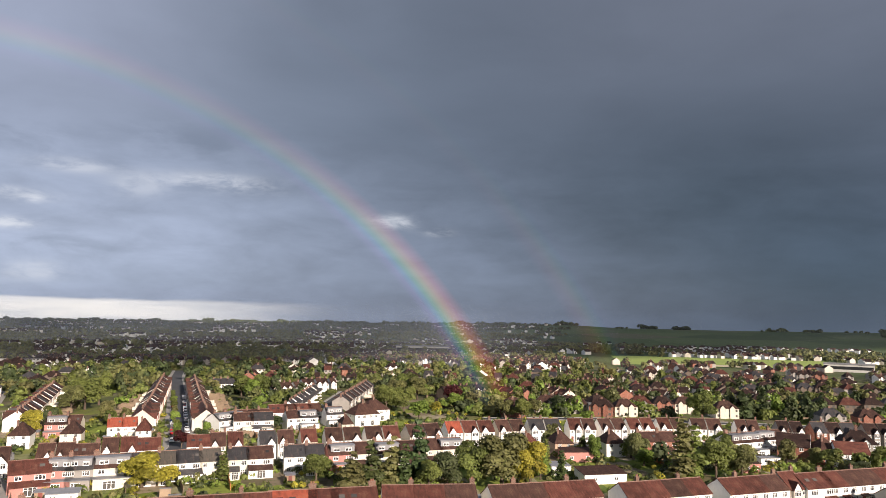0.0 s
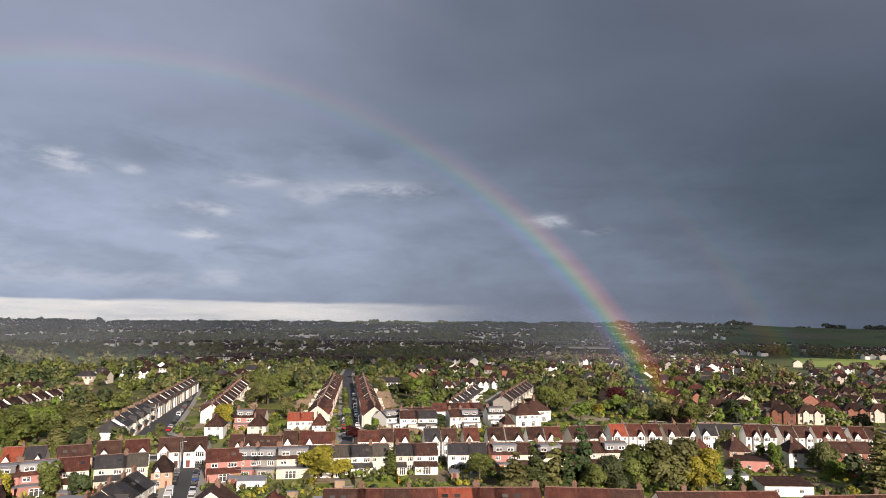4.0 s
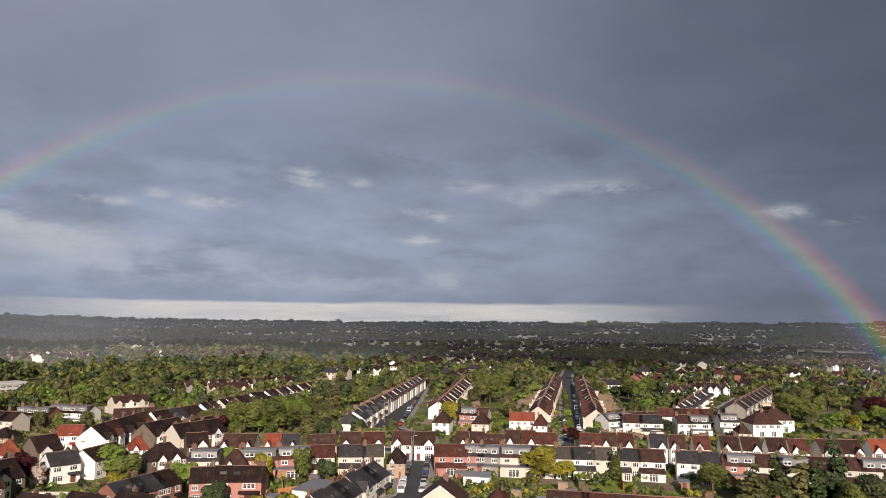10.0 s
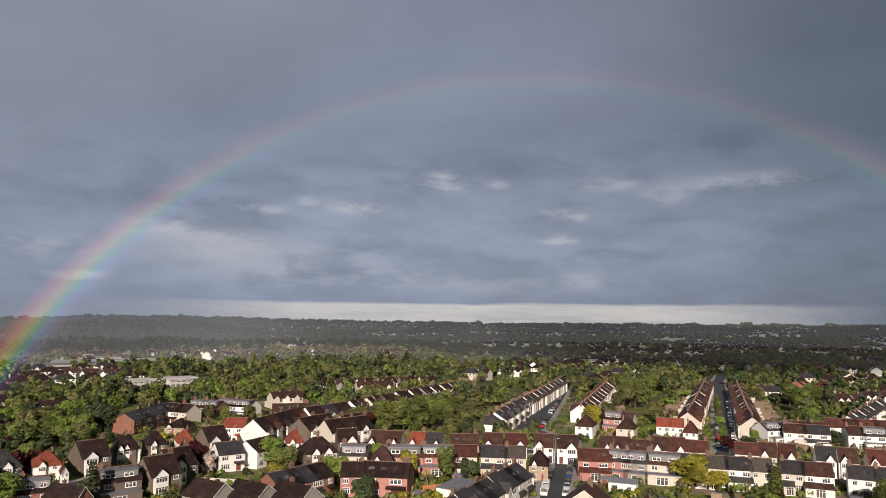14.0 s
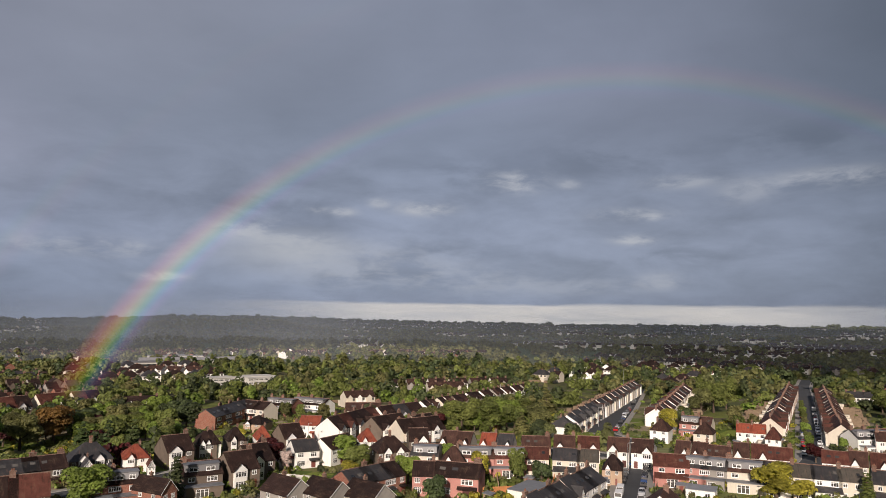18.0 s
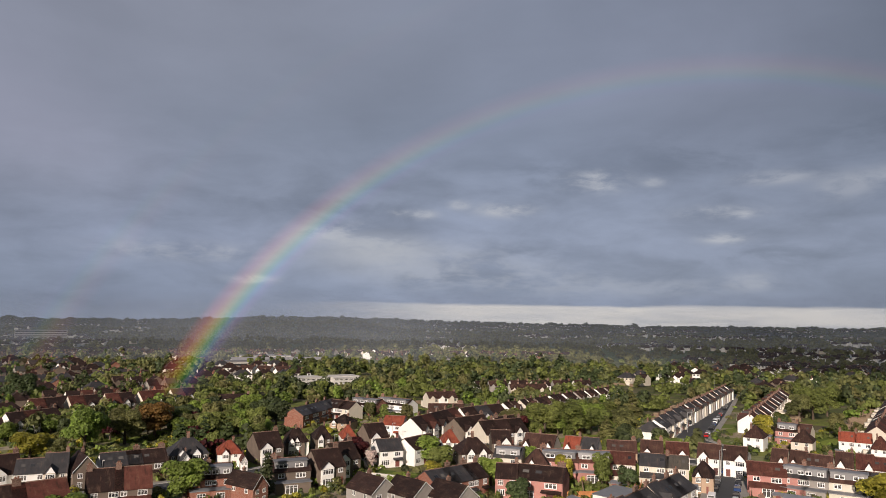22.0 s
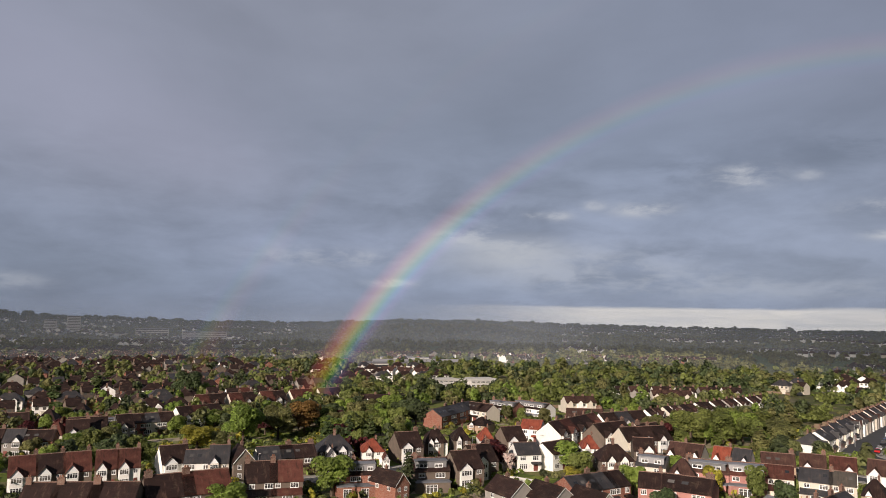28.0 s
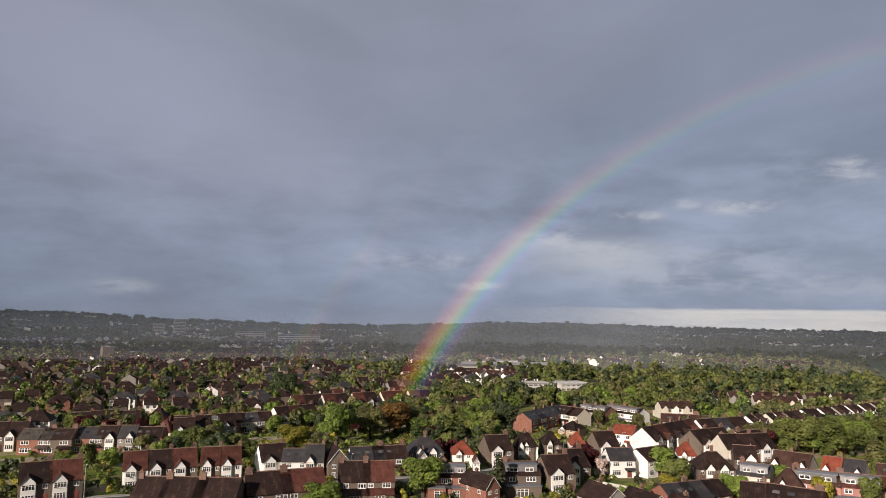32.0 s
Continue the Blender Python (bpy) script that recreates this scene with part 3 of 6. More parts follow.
def gable_house(ob, w=7.4, d=10.0, eave=4.9, ridge=8.4):
    """A house whose gable end is its front."""
    part("wall", prism(B(), [(-w / 2, 0), (w / 2, 0), (w / 2, eave), (0, ridge - 0.02), (-w / 2, eave)], -d / 2, d / 2, "y"), WALLS["white"], ob)
    bm = gable_roof(d, w, eave, ridge, 0.35, 0.16, 0.25)
    bmesh.ops.rotate(bm, verts=bm.verts, matrix=Matrix.Rotation(radians(90), 3, "Z"))
    part("roof", bm, ROOFS["brown"], ob)
    for x in (-1.7, 1.7):
        window(ob, x, -d / 2, 3.2, 1.5, 1.2, 3)
        window(ob, x, -d / 2, 0.8, 1.5, 1.4, 3)
        window(ob, x, d / 2, 3.2, 1.3, 1.2, 2, 180)
    for s in (-1, 1):
        for y in (-2.5, 2.0):
            window(ob, s * w / 2, y, 3.2, 1.2, 1.2, 2, 90 * s)
    part("bargeboard", prism(B(), [(-w / 2 - 0.3, eave - 0.27), (0, ridge), (w / 2 + 0.3, eave - 0.27), (w / 2 + 0.3, eave - 0.05), (0, ridge + 0.2), (-w / 2 - 0.3, eave - 0.05)], -d / 2 - 0.30, -d / 2 - 0.26, "y"), UPVC, ob)
    chimney(ob, 0.4, 1.5, ridge + 1.1, 2)


def timbered_gable(ob, w=7.0, d=9.4, eave=4.9, ridge=8.3):
    """A gable house with black boards on its white gable."""
    gable_house(ob, w, d, eave, ridge)
    bm = B()
    for i in range(-4, 5):
        x = i * 0.7
        top = eave + (ridge - eave) * (1 - abs(x) / (w / 2)) - 0.25
        if top > eave:
            box(bm, x - 0.09, x + 0.09, -d / 2 - 0.05, -d / 2 + 0.01, eave - 0.4, top)
    box(bm, -w / 2 + 0.1, w / 2 - 0.1, -d / 2 - 0.06, -d / 2 + 0.01, eave - 0.5, eave - 0.3)
    part("timber_boards", bm, TIMBER, ob)


def mid_terrace(ob, w=5.7, d=8.8, eave=4.8, ridge=7.9):
    """A terraced house seen from far off."""
    part("wall", prism(B(), [(-d / 2, 0), (d / 2, 0), (d / 2, eave), (0, ridge - 0.02), (-d / 2, eave)], -w / 2, w / 2), WALLS["white"], ob)
    part("roof", gable_roof(w, d, eave, ridge), ROOFS["brown"], ob)
    part("front_gable", prism(B(), [(-2.5, 0.0), (0.9, 0.0), (0.9, 4.9), (-0.8, 6.9), (-2.5, 4.9)], -d / 2 - 0.5, -1.8, "y"), WALLS["white"], ob)
    part("bay_roof", prism(B(), [(-2.8, 4.6), (-0.8, 6.95), (1.2, 4.6), (1.2, 4.78), (-0.8, 7.15), (-2.8, 4.78)], -d / 2 - 0.7, -0.9, "y"), ROOFS["brown"], ob)
    part("bargeboard", prism(B(), [(-2.8, 4.55), (-0.8, 6.9), (1.2, 4.55), (1.2, 4.9), (-0.8, 7.27), (-2.8, 4.9)], -d / 2 - 0.76, -d / 2 - 0.71, "y"), UPVC, ob)
    bm = B()
    for x, z, y in ((-0.8, 3.4, -d / 2 - 0.52), (1.7, 3.4, -d / 2 - 0.02), (-0.8, 0.8, -d / 2 - 0.02), (-1.4, 3.4, d / 2 - 0.02), (1.4, 3.4, d / 2 - 0.02), (0.4, 0.7, d / 2 - 0.02)):
        box(bm, x - 0.7, x + 0.7, y, y + 0.04, z, z + 1.2)
    part("glazing", bm, GLASS, ob)
    part("chimney", box(B(), w / 2 - 0.5, w / 2 + 0.4, -0.3, 0.3, ridge - 1, ridge + 1.2), STACK, ob)


def mid_hip(ob, w=11.6, d=9.8, eave=4.8, ridge=8.6):
    """A hipped pair of semis seen from far off."""
    part("wall", box(B(), -w / 2, w / 2, -d / 2, d / 2, 0, eave), WALLS["white"], ob)
    part("roof", hip_roof(w, d, eave, ridge, 3.2), ROOFS["brown"], ob)
    bm = B()
    for s in (-1, 1):
        part("bay", prism(B(), [(s * 2.4 - 1.4, 0), (s * 2.4 + 1.4, 0), (s * 2.4 + 1.4, 4.9), (s * 2.4, 6.2), (s * 2.4 - 1.4, 4.9)], -d / 2 - 0.7, -2.4, "y"), WALLS["white"], ob)
        for x, z, y in ((s * 2.4, 3.3, -d / 2 - 0.72), (s * 2.4, 0.8, -d / 2 - 0.72), (s * 4.8, 3.4, -d / 2 - 0.02), (s * 1.8, 3.4, d / 2 - 0.02), (s * 4.4, 3.4, d / 2 - 0.02), (s * 2.6, 0.7, d / 2 - 0.02)):
            box(bm, x - 0.75, x + 0.75, y, y + 0.04, z, z + 1.2)
    part("glazing", bm, GLASS, ob)
    part("chimney", box(B(), -0.6, 0.6, -0.35, 0.35, ridge - 0.6, ridge + 1.2), STACK, ob)


HOUSES = {  # builder, width, words, category
    "plainF": (lambda ob: terrace(ob, "F"), 5.7, "terraced house with a gabled bay", "house"),
    "plainB": (lambda ob: terrace(ob, "B", 1, "half", ridge=7.5, eave=5.0), 5.7, "terraced house seen over its back garden", "house"),
    "extF": (lambda ob: terrace(ob, "F", 1, "", 0, 0), 5.7, "terraced house with a gabled side bay", "house"),
    "extB": (lambda ob: terrace(ob, "B", 1, "lean", 1, 0, ridge=7.5, eave=5.0), 5.7, "terraced house with a rear lean-to", "house"),
    "dormerF": (lambda ob: terrace(ob, "F", 1, "", 2), 5.7, "bay-fronted terraced house with skylights", "house"),
    "dormerB": (lambda ob: terrace(ob, "B", 1, "dormer", ridge=7.5, eave=5.0), 5.7, "terraced house with a rear box dormer", "house"),
    "flatF": (lambda ob: terrace(ob, "F", 0, "", 2, ridge=7.7, eave=5.0), 5.7, "plain-fronted terraced house with skylights", "house"),
    "flatB": (lambda ob: terrace(ob, "B", 0, "", 1, ridge=7.5, eave=5.0), 5.7, "terraced house with a rear skylight", "house"),
    "simpleF": (lambda ob: terrace(ob, "F", 0, ridge=7.7, eave=5.0), 5.7, "plain terraced house with a porch", "house"),
    "simpleB": (lambda ob: terrace(ob, "B", 0, "half", ridge=7.5, eave=5.0), 5.7, "terraced house with a small rear wing", "house"),
    "wideF": (lambda ob: terrace(ob, "F", -1, d=10.0, ridge=8.8), 5.7, "bay-fronted house under a steep roof", "house"),
    "wideB": (lambda ob: terrace(ob, "B", -1, "lean", d=10.0, ridge=8.8), 5.7, "steep-roofed house with a rear lean-to", "house"),
    "bareF": (lambda ob: terrace(ob, "F", 0, "", 0, 0, ridge=7.7, eave=5.0), 5.7, "plain terraced house without a chimney", "house"),
    "bareB": (lambda ob: terrace(ob, "B", 0, "half", 0, 0, ridge=7.5, eave=5.0), 5.7, "terraced house with a low rear wing", "house"),
    "semi": (semi_hip, 11.6, "semi-detached pair under a hipped roof", "house"),
    "hip": (detached_hip, 8.6, "detached house with a hipped roof", "house"),
    "gable": (gable_house, 7.4, "house with its gable to the street", "house"),
    "timber": (timbered_gable, 7.0, "house with a half-timbered gable", "house"),
    "mid": (mid_terrace, 5.7, "terraced house far down the streets", "house"),
    "midhip": (mid_hip, 11.4, "hipped semi-detached pair among distant trees", "house"),
}
WALL_WORDS = {"dim": "shade-dimmed brown pebbledashed", "white": "white-rendered", "cream": "cream-rendered", "grey": "grey pebbledashed", "brick": "red-brick", "pink": "pink-brick", "tan": "buff-brick"}
ROOF_WORDS = {"umber": "dark umber tiles", "brown": "dark brown tiles", "rust": "rust-brown tiles", "red": "bright red tiles", "slate": "dark slate", "grey": "grey-brown tiles"}
WALLED, ROOFED = {"wall", "bay", "extension", "front_gable"}, {"roof", "bay_roof", "extension_roof", "porch"}
FIRST, TOWN, BACKS, GARDENS = {}, [], [], []


class Plots:
    """Circles that houses and trees take up, kept by 16 m cells."""
    def __init__(self):
        self.cells = collections.defaultdict(list)

    def append(self, spot):
        x, y, r = spot
        for i in range(int((x - r - 3) // 16), int((x + r + 3) // 16) + 1):
            for j in range(int((y - r - 3) // 16), int((y + r + 3) // 16) + 1):
                self.cells[i, j].append(spot)

    def near(self, x, y):
        return self.cells.get((int(x // 16), int(y // 16)), ())


PLOTS = Plots()


def house(kind, x, y, turn, wall="white", roof="brown", wide=1.0, group="", tall=1.0):
    if kind in ("plain", "ext", "dormer", "flat", "simple", "bare", "wide"):
        away = math.cos(radians(turn) - math.atan2(y, x) + math.pi / 2)
        kind += "F" if away > -0.1 else "B"
    build, w, words, cat = HOUSES[kind]
    if kind[:3] == "mid" and math.hypot(x, y) > 335:
        TOWN.append((x, y, (tall - 1) * 7, turn, w * wide / 2, wall, roof, kind == "midhip"))
        GARDENS.append((x, y, turn, w * wide))
        PLOTS.append((x, y, w * wide / 2 + 2.0))
        return None
    m = pose(x, y, 0, 0, 0, turn) @ Matrix.Diagonal((wide, 1, tall, 1))
    if kind in FIRST:
        ob = copy_thing(FIRST[kind], m)
    else:
        ob = FIRST[kind] = thing("house", Matrix(), words, cat)
        build(ob)
        ob.matrix_basis = m
    if kind[:3] == "mid":
        GARDENS.append((x, y, turn, w * wide))
    if kind[-1] == "B":
        BACKS.append((x, y, turn, w * wide))
    label = f"{WALL_WORDS[wall]} {words}, {ROOF_WORDS[roof]}"
    if group:
        ob["group"] = group
    tagged(ob, label, cat)
    for o in ob.children_recursive:
        base = o.name.split(".")[0]
        mat = WALLS["white" if wall == "dim" and base == "bay" else wall] if base in WALLED else ROOFS[roof] if base in ROOFED else None
        if mat:
            o.material_slots[0].link = "OBJECT"
            o.material_slots[0].material = mat
    PLOTS.append((x, y, w * wide / 2 + 2.0))
    return ob


def row(ax, ay, bx, by, kinds, walls="white", roofs="brown", back=False, group="", count=0):
    """Houses side by side with their ridge from a to b; fronts to the right of that line, or to its left with back."""
    kinds, walls, roofs = kinds.split(), walls.split(), roofs.split()
    count = count or len(kinds)
    length, turn = math.hypot(bx - ax, by - ay), math.degrees(math.atan2(by - ay, bx - ax))
    for i in range(count):
        f, kind = (i + 0.5) / count, kinds[i % len(kinds)]
        pair = kind == "mid" and count > 4
        if pair:
            f += (0.10 if i % 2 == 0 else -0.10) / count
        house(kind, ax + (bx - ax) * f, ay + (by - ay) * f, turn + (180 if back else 0), walls[i % len(walls)], roofs[i % len(roofs)],
              length / count / 5.7 * (0.8 if pair else 1.0) if kind in ("plain", "ext", "dormer", "flat", "simple", "bare", "wide", "mid") else 1.0, group, 1.0 + (0.05 * noise.noise((i // 2 * 1.7, ax, ay)) if pair else 0.0))


# ---- ground ----
CREST = [(-60, -0.2), (-33, -0.30), (-22, -0.36), (-14, -0.34), (-10, -0.16), (0, -0.38), (17, -0.50), (36, -0.66), (49, -0.60), (58, -0.42), (62, -0.32), (67, -0.36), (76, -0.66), (84, -0.72), (90, -0.52), (95, -0.32), (101, 0.02), (107, 0.08), (140, -0.2)]


def smooth(a, b, v):
    v = min(1.0, max(0.0, (v - a) / (b - a)))
    return v * v * (3 - 2 * v)


def land(x, y):
    """Height of the ground: a flat valley floor, and the far hills."""
    r, az = math.hypot(x, y), math.degrees(math.atan2(-x, y))
    el = np.interp(az, [a for a, _ in CREST], [e for _, e in CREST])
    top = EYE + 3000 * math.tan(radians(float(el)))
    near = smooth(56, 62, az) * (1 - smooth(70, 76, az))      # the wooded spur that comes forward
    start = 1250 - 350 * near
    rise = top * smooth(start, 3000 - 900 * near, r)
    return rise - 40 * smooth(3200, 4800, r) + 1.5 * noise.noise((x / 300, y / 300, 0)) * smooth(700, 1200, r)


def garden_ground(n, pos, c, small, big):
    turn = n.add("ShaderNodeMapping")
    n.put(turn.inputs[0], pos)
    turn.inputs["Rotation"].default_value = (0, 0, radians(-19))
    turn.inputs["Scale"].default_value = (1 / 6.0, 1 / 15.0, 0)
    cell = n.add("ShaderNodeTexVoronoi")
    cell.distance = "CHEBYCHEV"
    n.put(cell.inputs["Vector"], turn.outputs[0])
    cell.inputs["Scale"].default_value, cell.inputs["Randomness"].default_value = 1.0, 0.35
    pick = n.add("ShaderNodeSeparateColor")
    n.put(pick.inputs[0], cell.outputs["Color"])
    plot = n.ramp(pick.outputs[0], [(0.0, (0.075, 0.110, 0.018)), (0.25, (0.150, 0.185, 0.030)), (0.45, (0.20, 0.235, 0.042)), (0.58, (0.120, 0.095, 0.058)), (0.70, (0.27, 0.215, 0.15)), (0.84, (0.12, 0.15, 0.030)), (1.0, (0.34, 0.28, 0.21))])
    plot = n.mix(n.span(small, 0.50, 0.75), plot, (0.075, 0.095, 0.022))
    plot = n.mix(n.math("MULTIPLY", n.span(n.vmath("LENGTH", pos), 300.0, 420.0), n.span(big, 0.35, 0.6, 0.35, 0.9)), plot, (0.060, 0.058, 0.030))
    fields = n.add("ShaderNodeTexVoronoi")
    n.put(fields.inputs["Vector"], pos)
    fields.inputs["Scale"].default_value = 1 / 260
    tone = n.add("ShaderNodeSeparateColor")
    n.put(tone.inputs[0], fields.outputs["Color"])
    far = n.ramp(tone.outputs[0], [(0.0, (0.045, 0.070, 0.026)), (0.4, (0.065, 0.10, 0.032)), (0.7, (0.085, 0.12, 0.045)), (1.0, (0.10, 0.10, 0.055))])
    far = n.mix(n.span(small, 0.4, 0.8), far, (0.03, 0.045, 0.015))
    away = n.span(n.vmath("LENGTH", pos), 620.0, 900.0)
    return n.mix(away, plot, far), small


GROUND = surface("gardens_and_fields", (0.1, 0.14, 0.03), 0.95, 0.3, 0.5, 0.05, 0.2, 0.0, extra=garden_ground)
rings = [0.0, 40, 80, 120, 200, 300, 400, 500, 600, 700, 800, 900, 1000, 1100, 1200, 1300, 1400, 1500, 1650, 1800, 1950, 2100, 2250, 2400, 2550, 2700, 2850, 3000, 3200, 3500, 3900, 4400, 4950]
spokes = 180
verts = [(0.0, 0.0, land(0, 1))]
for r in rings[1:]:
    for k in range(spokes):
        a = radians(360 * k / spokes - 180)
        x, y = -r * math.sin(a), r * math.cos(a)
        verts.append((x, y, land(x, y)))
faces = [(0, 1 + k, 1 + (k + 1) % spokes) for k in range(spokes)]
for i in range(len(rings) - 2):
    o = 1 + i * spokes
    faces += [(o + k, o + spokes + k, o + spokes + (k + 1) % spokes, o + (k + 1) % spokes) for k in range(spokes)]
me = bpy.data.meshes.new("ground")
me.from_pydata(verts, [], faces)
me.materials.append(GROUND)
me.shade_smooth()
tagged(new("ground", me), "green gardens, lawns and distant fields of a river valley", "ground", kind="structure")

LANES = []


def strip(name, pts, half, z, mat, label, cat, off=0.0, thick=0.3):
    """A flat strip along a line of points, off metres to its left."""
    bm = B()
    ring = []
    for i, p in enumerate(pts):
        a, b = Vector(pts[max(0, i - 1)]), Vector(pts[min(len(pts) - 1, i + 1)])
        d = (b - a).normalized()
        s = Vector((-d.y, d.x))
        c = Vector(p) + s * off
        ring.append([bm.verts.new((*(c + s * e), h)) for e, h in ((half, z), (-half, z), (-half, z - thick), (half, z - thick))])
    for q, r in zip(ring, ring[1:]):
        for i in range(4):
            bm.faces.new((q[i], q[(i + 1) % 4], r[(i + 1) % 4], r[i]))
    bm.faces.new(ring[0])
    bm.faces.new(ring[-1][::-1])
    return tagged(new(name, mesh_of(name, bm, mat)), label, cat, kind="structure")


def street(pts, half=3.6, walk_wide=2.0, label="grey asphalt street between rows of houses"):
    strip("road", pts, half, 0.06, ASPHALT, label, "road")
    for s in (-1, 1):
        strip("kerb", pts, 0.08, 0.19, KERB, "pale stone kerb along the street", "kerb", s * (half + 0.08), 0.4)
        strip("pavement", pts, walk_wide / 2, 0.18, PAVING, "pale paved footway beside the street", "pavement", s * (half + 0.16 + walk_wide / 2), 0.4)
    for a, b in zip(pts, pts[1:]):
        LANES.append((Vector(a), Vector(b), half + walk_wide + 0.8))


street([(-98, 120), (-98.5, 152), (-128, 204), (-141, 226), (-166, 238)])
street([(-166, 238), (-205, 312), (-245, 385), (-270, 430)], 5.6)
street([(-215, 142), (-188, 168), (-155, 192), (-126, 206), (-93, 217), (-50, 228), (0, 247), (40, 263), (90, 271), (150, 268), (200, 262)], 3.4)
street([(-86, 228), (-90, 247), (-149, 402), (-194, 517), (-215, 580)], 3.6)
street([(-191, -80), (-192, 0), (-194, 55), (-200, 90), (-204, 130), (-215, 142)], 3.3)
street([(-59, 300), (-60, 345), (-59, 440)], 3.0, 1.6)
street([(20, 330), (70, 338), (140, 330), (230, 310)], 3.0, 1.6)


def clear(x, y, gap=0.0):
    """True where neither a house nor a street stands."""
    if any((x - a) ** 2 + (y - b) ** 2 < (r + gap) ** 2 for a, b, r in PLOTS.near(x, y)):
        return False
    p = Vector((x, y))
    for a, b, w in LANES:
        f = max(0.0, min(1.0, (p - a).dot(b - a) / (b - a).length_squared))
        if (p - a - (b - a) * f).length < w + gap:
            return False
    return True


# ---- houses along the street in front, fronts to the south ----
G = "houses along the cross street"
row(-170.8, 156.9, -161.9, 161.9, "plain ext", "white cream", "brown brown", group=G)
row(-160.4, 163.8, -151, 169.8, "plain ext", "white white", "red slate", group=G)
row(-150, 171.7, -143.6, 177.7, "flat", "tan", "brown", group=G)
row(-143.1, 178.6, -131.3, 187.5, "plain ext", "white", "brown rust", group=G)
row(-130.3, 189.5, -117.5, 196.4, "plain ext", "white", "brown", group=G)
row(-113.5, 201.3, -99.7, 206.3, "ext plain flat", "cream white cream", "brown", group=G)
row(-100.7, 212.2, -86.9, 218.1, "plain ext flat", "white", "brown rust rust", group=G)
row(-78, 224, -63.2, 229, "flat plain ext", "white cream white", "rust brown rust", group=G)
row(-59.2, 231, -48.4, 234.9, "ext plain", "white", "slate brown", group=G)
row(-46.9, 235.9, -41.5, 237.9, "plain", "cream", "rust", group=G)
row(-39.5, 239.8, -27.6, 243.8, "plain ext", "white", "brown", group=G)
row(-26.6, 244.8, -14.8, 248.7, "ext plain", "white", "brown rust", group=G)
row(-12.8, 250.7, -1, 256.6, "plain ext", "cream white", "brown", group=G)
row(1, 260.6, 18.8, 266.5, "plain ext plain", "white", "red rust rust", group=G)
row(19.7, 266.5, 30.6, 270.4, "plain ext", "cream", "brown", group=G)
row(32.6, 272.4, 45.4, 274.4, "plain ext", "white", "slate", group=G)
row(48.4, 275.4, 59.2, 276.4, "ext plain", "white", "rust brown", group=G)
row(60.2, 276.4, 71.1, 279.3, "plain ext", "white", "brown", group=G)
row(72.1, 279.3, 82.9, 281.3, "ext plain", "white", "rust rust", group=G)
row(84.9, 282.3, 95.7, 283.3, "plain ext", "white cream", "rust brown", group=G)
row(98.7, 283.3, 110.5, 282.3, "plain ext", "white", "brown", group=G)
row(115.5, 281.3, 124.4, 280.3, "ext plain", "white grey", "brown", group=G)
row(131.3, 280.3, 141.1, 279.3, "plain ext", "grey white", "umber", group=G)
row(144.1, 279.3, 160.9, 278.3, "plain ext plain", "brick white grey", "slate umber slate", group=G)
row(163.8, 278.3, 174.7, 277.3, "ext plain", "grey", "umber", group=G)

# backs to the south
row(-162, 137, -155.5, 142, "dormer", "cream", "slate", True, group=G)
house("hip", -149, 141, 45, "tan", "brown", 0.7, group=G, tall=0.95)
row(-150.5, 146, -144.5, 151, "dormer", "pink", "brown", True, group=G)
row(-143.5, 153, -138.5, 158, "dormer", "pink", "rust", True, group=G)
row(-138, 159, -132.5, 163.5, "ext", "cream", "rust", True, group=G)
row(-131, 165, -121, 172, "ext flat", "cream cream", "slate grey", True, group=G)
house("hip", -115, 170, 31, "tan", "umber", 0.8, group=G, tall=0.92)
row(-108, 181, -101.5, 185, "ext", "pink", "rust", True, group=G)
row(-101, 187, -92.5, 190, "dormer dormer", "pink grey", "slate", True, group=G)
row(-91, 191, -78.5, 196.5, "dormer ext", "cream white", "brown slate", True, group=G)
row(-78, 197, -63, 204, "plain ext flat", "cream white cream", "grey slate grey", True, group=G)
row(-61, 205, -50, 209, "plain ext", "cream white", "slate brown", True, group=G)
row(-46, 211, -35, 214, "flat plain", "white", "slate", True, group=G)
row(-33, 215, -22, 219, "dormer ext", "pink cream", "brown", True, group=G)
row(-20, 219, -9, 223, "dormer ext", "cream", "brown", True, group=G)
row(-6, 226, 5, 230, "plain dormer", "cream", "brown", True, group=G)
house("hip", 29, 238, 195, "white", "rust", group=G)
house("hip", 41, 246, 190, "tan", "brown", group=G)
house("hip", 59, 248, 190, "white", "brown", 1.05, group=G)
row(68, 249, 82, 252, "flat plain", "brick", "brown", True, group=G)
row(100, 250, 111, 255, "dormer dormer", "white", "brown", True, group=G)
row(113, 258, 124, 262, "dormer plain", "white tan", "umber brown", True, group=G)
house("gable", 122, 247, 62, "brick", "umber", group=G)
house("hip", 129, 241, 180, "brick", "brown", group=G)
house("gable", 135, 236, 80, "white", "rust", group=G, tall=0.92)
house("semi", 149, 256, -20, "grey", "umber", group=G)
house("semi", 165, 246, -20, "grey", "umber", group=G)

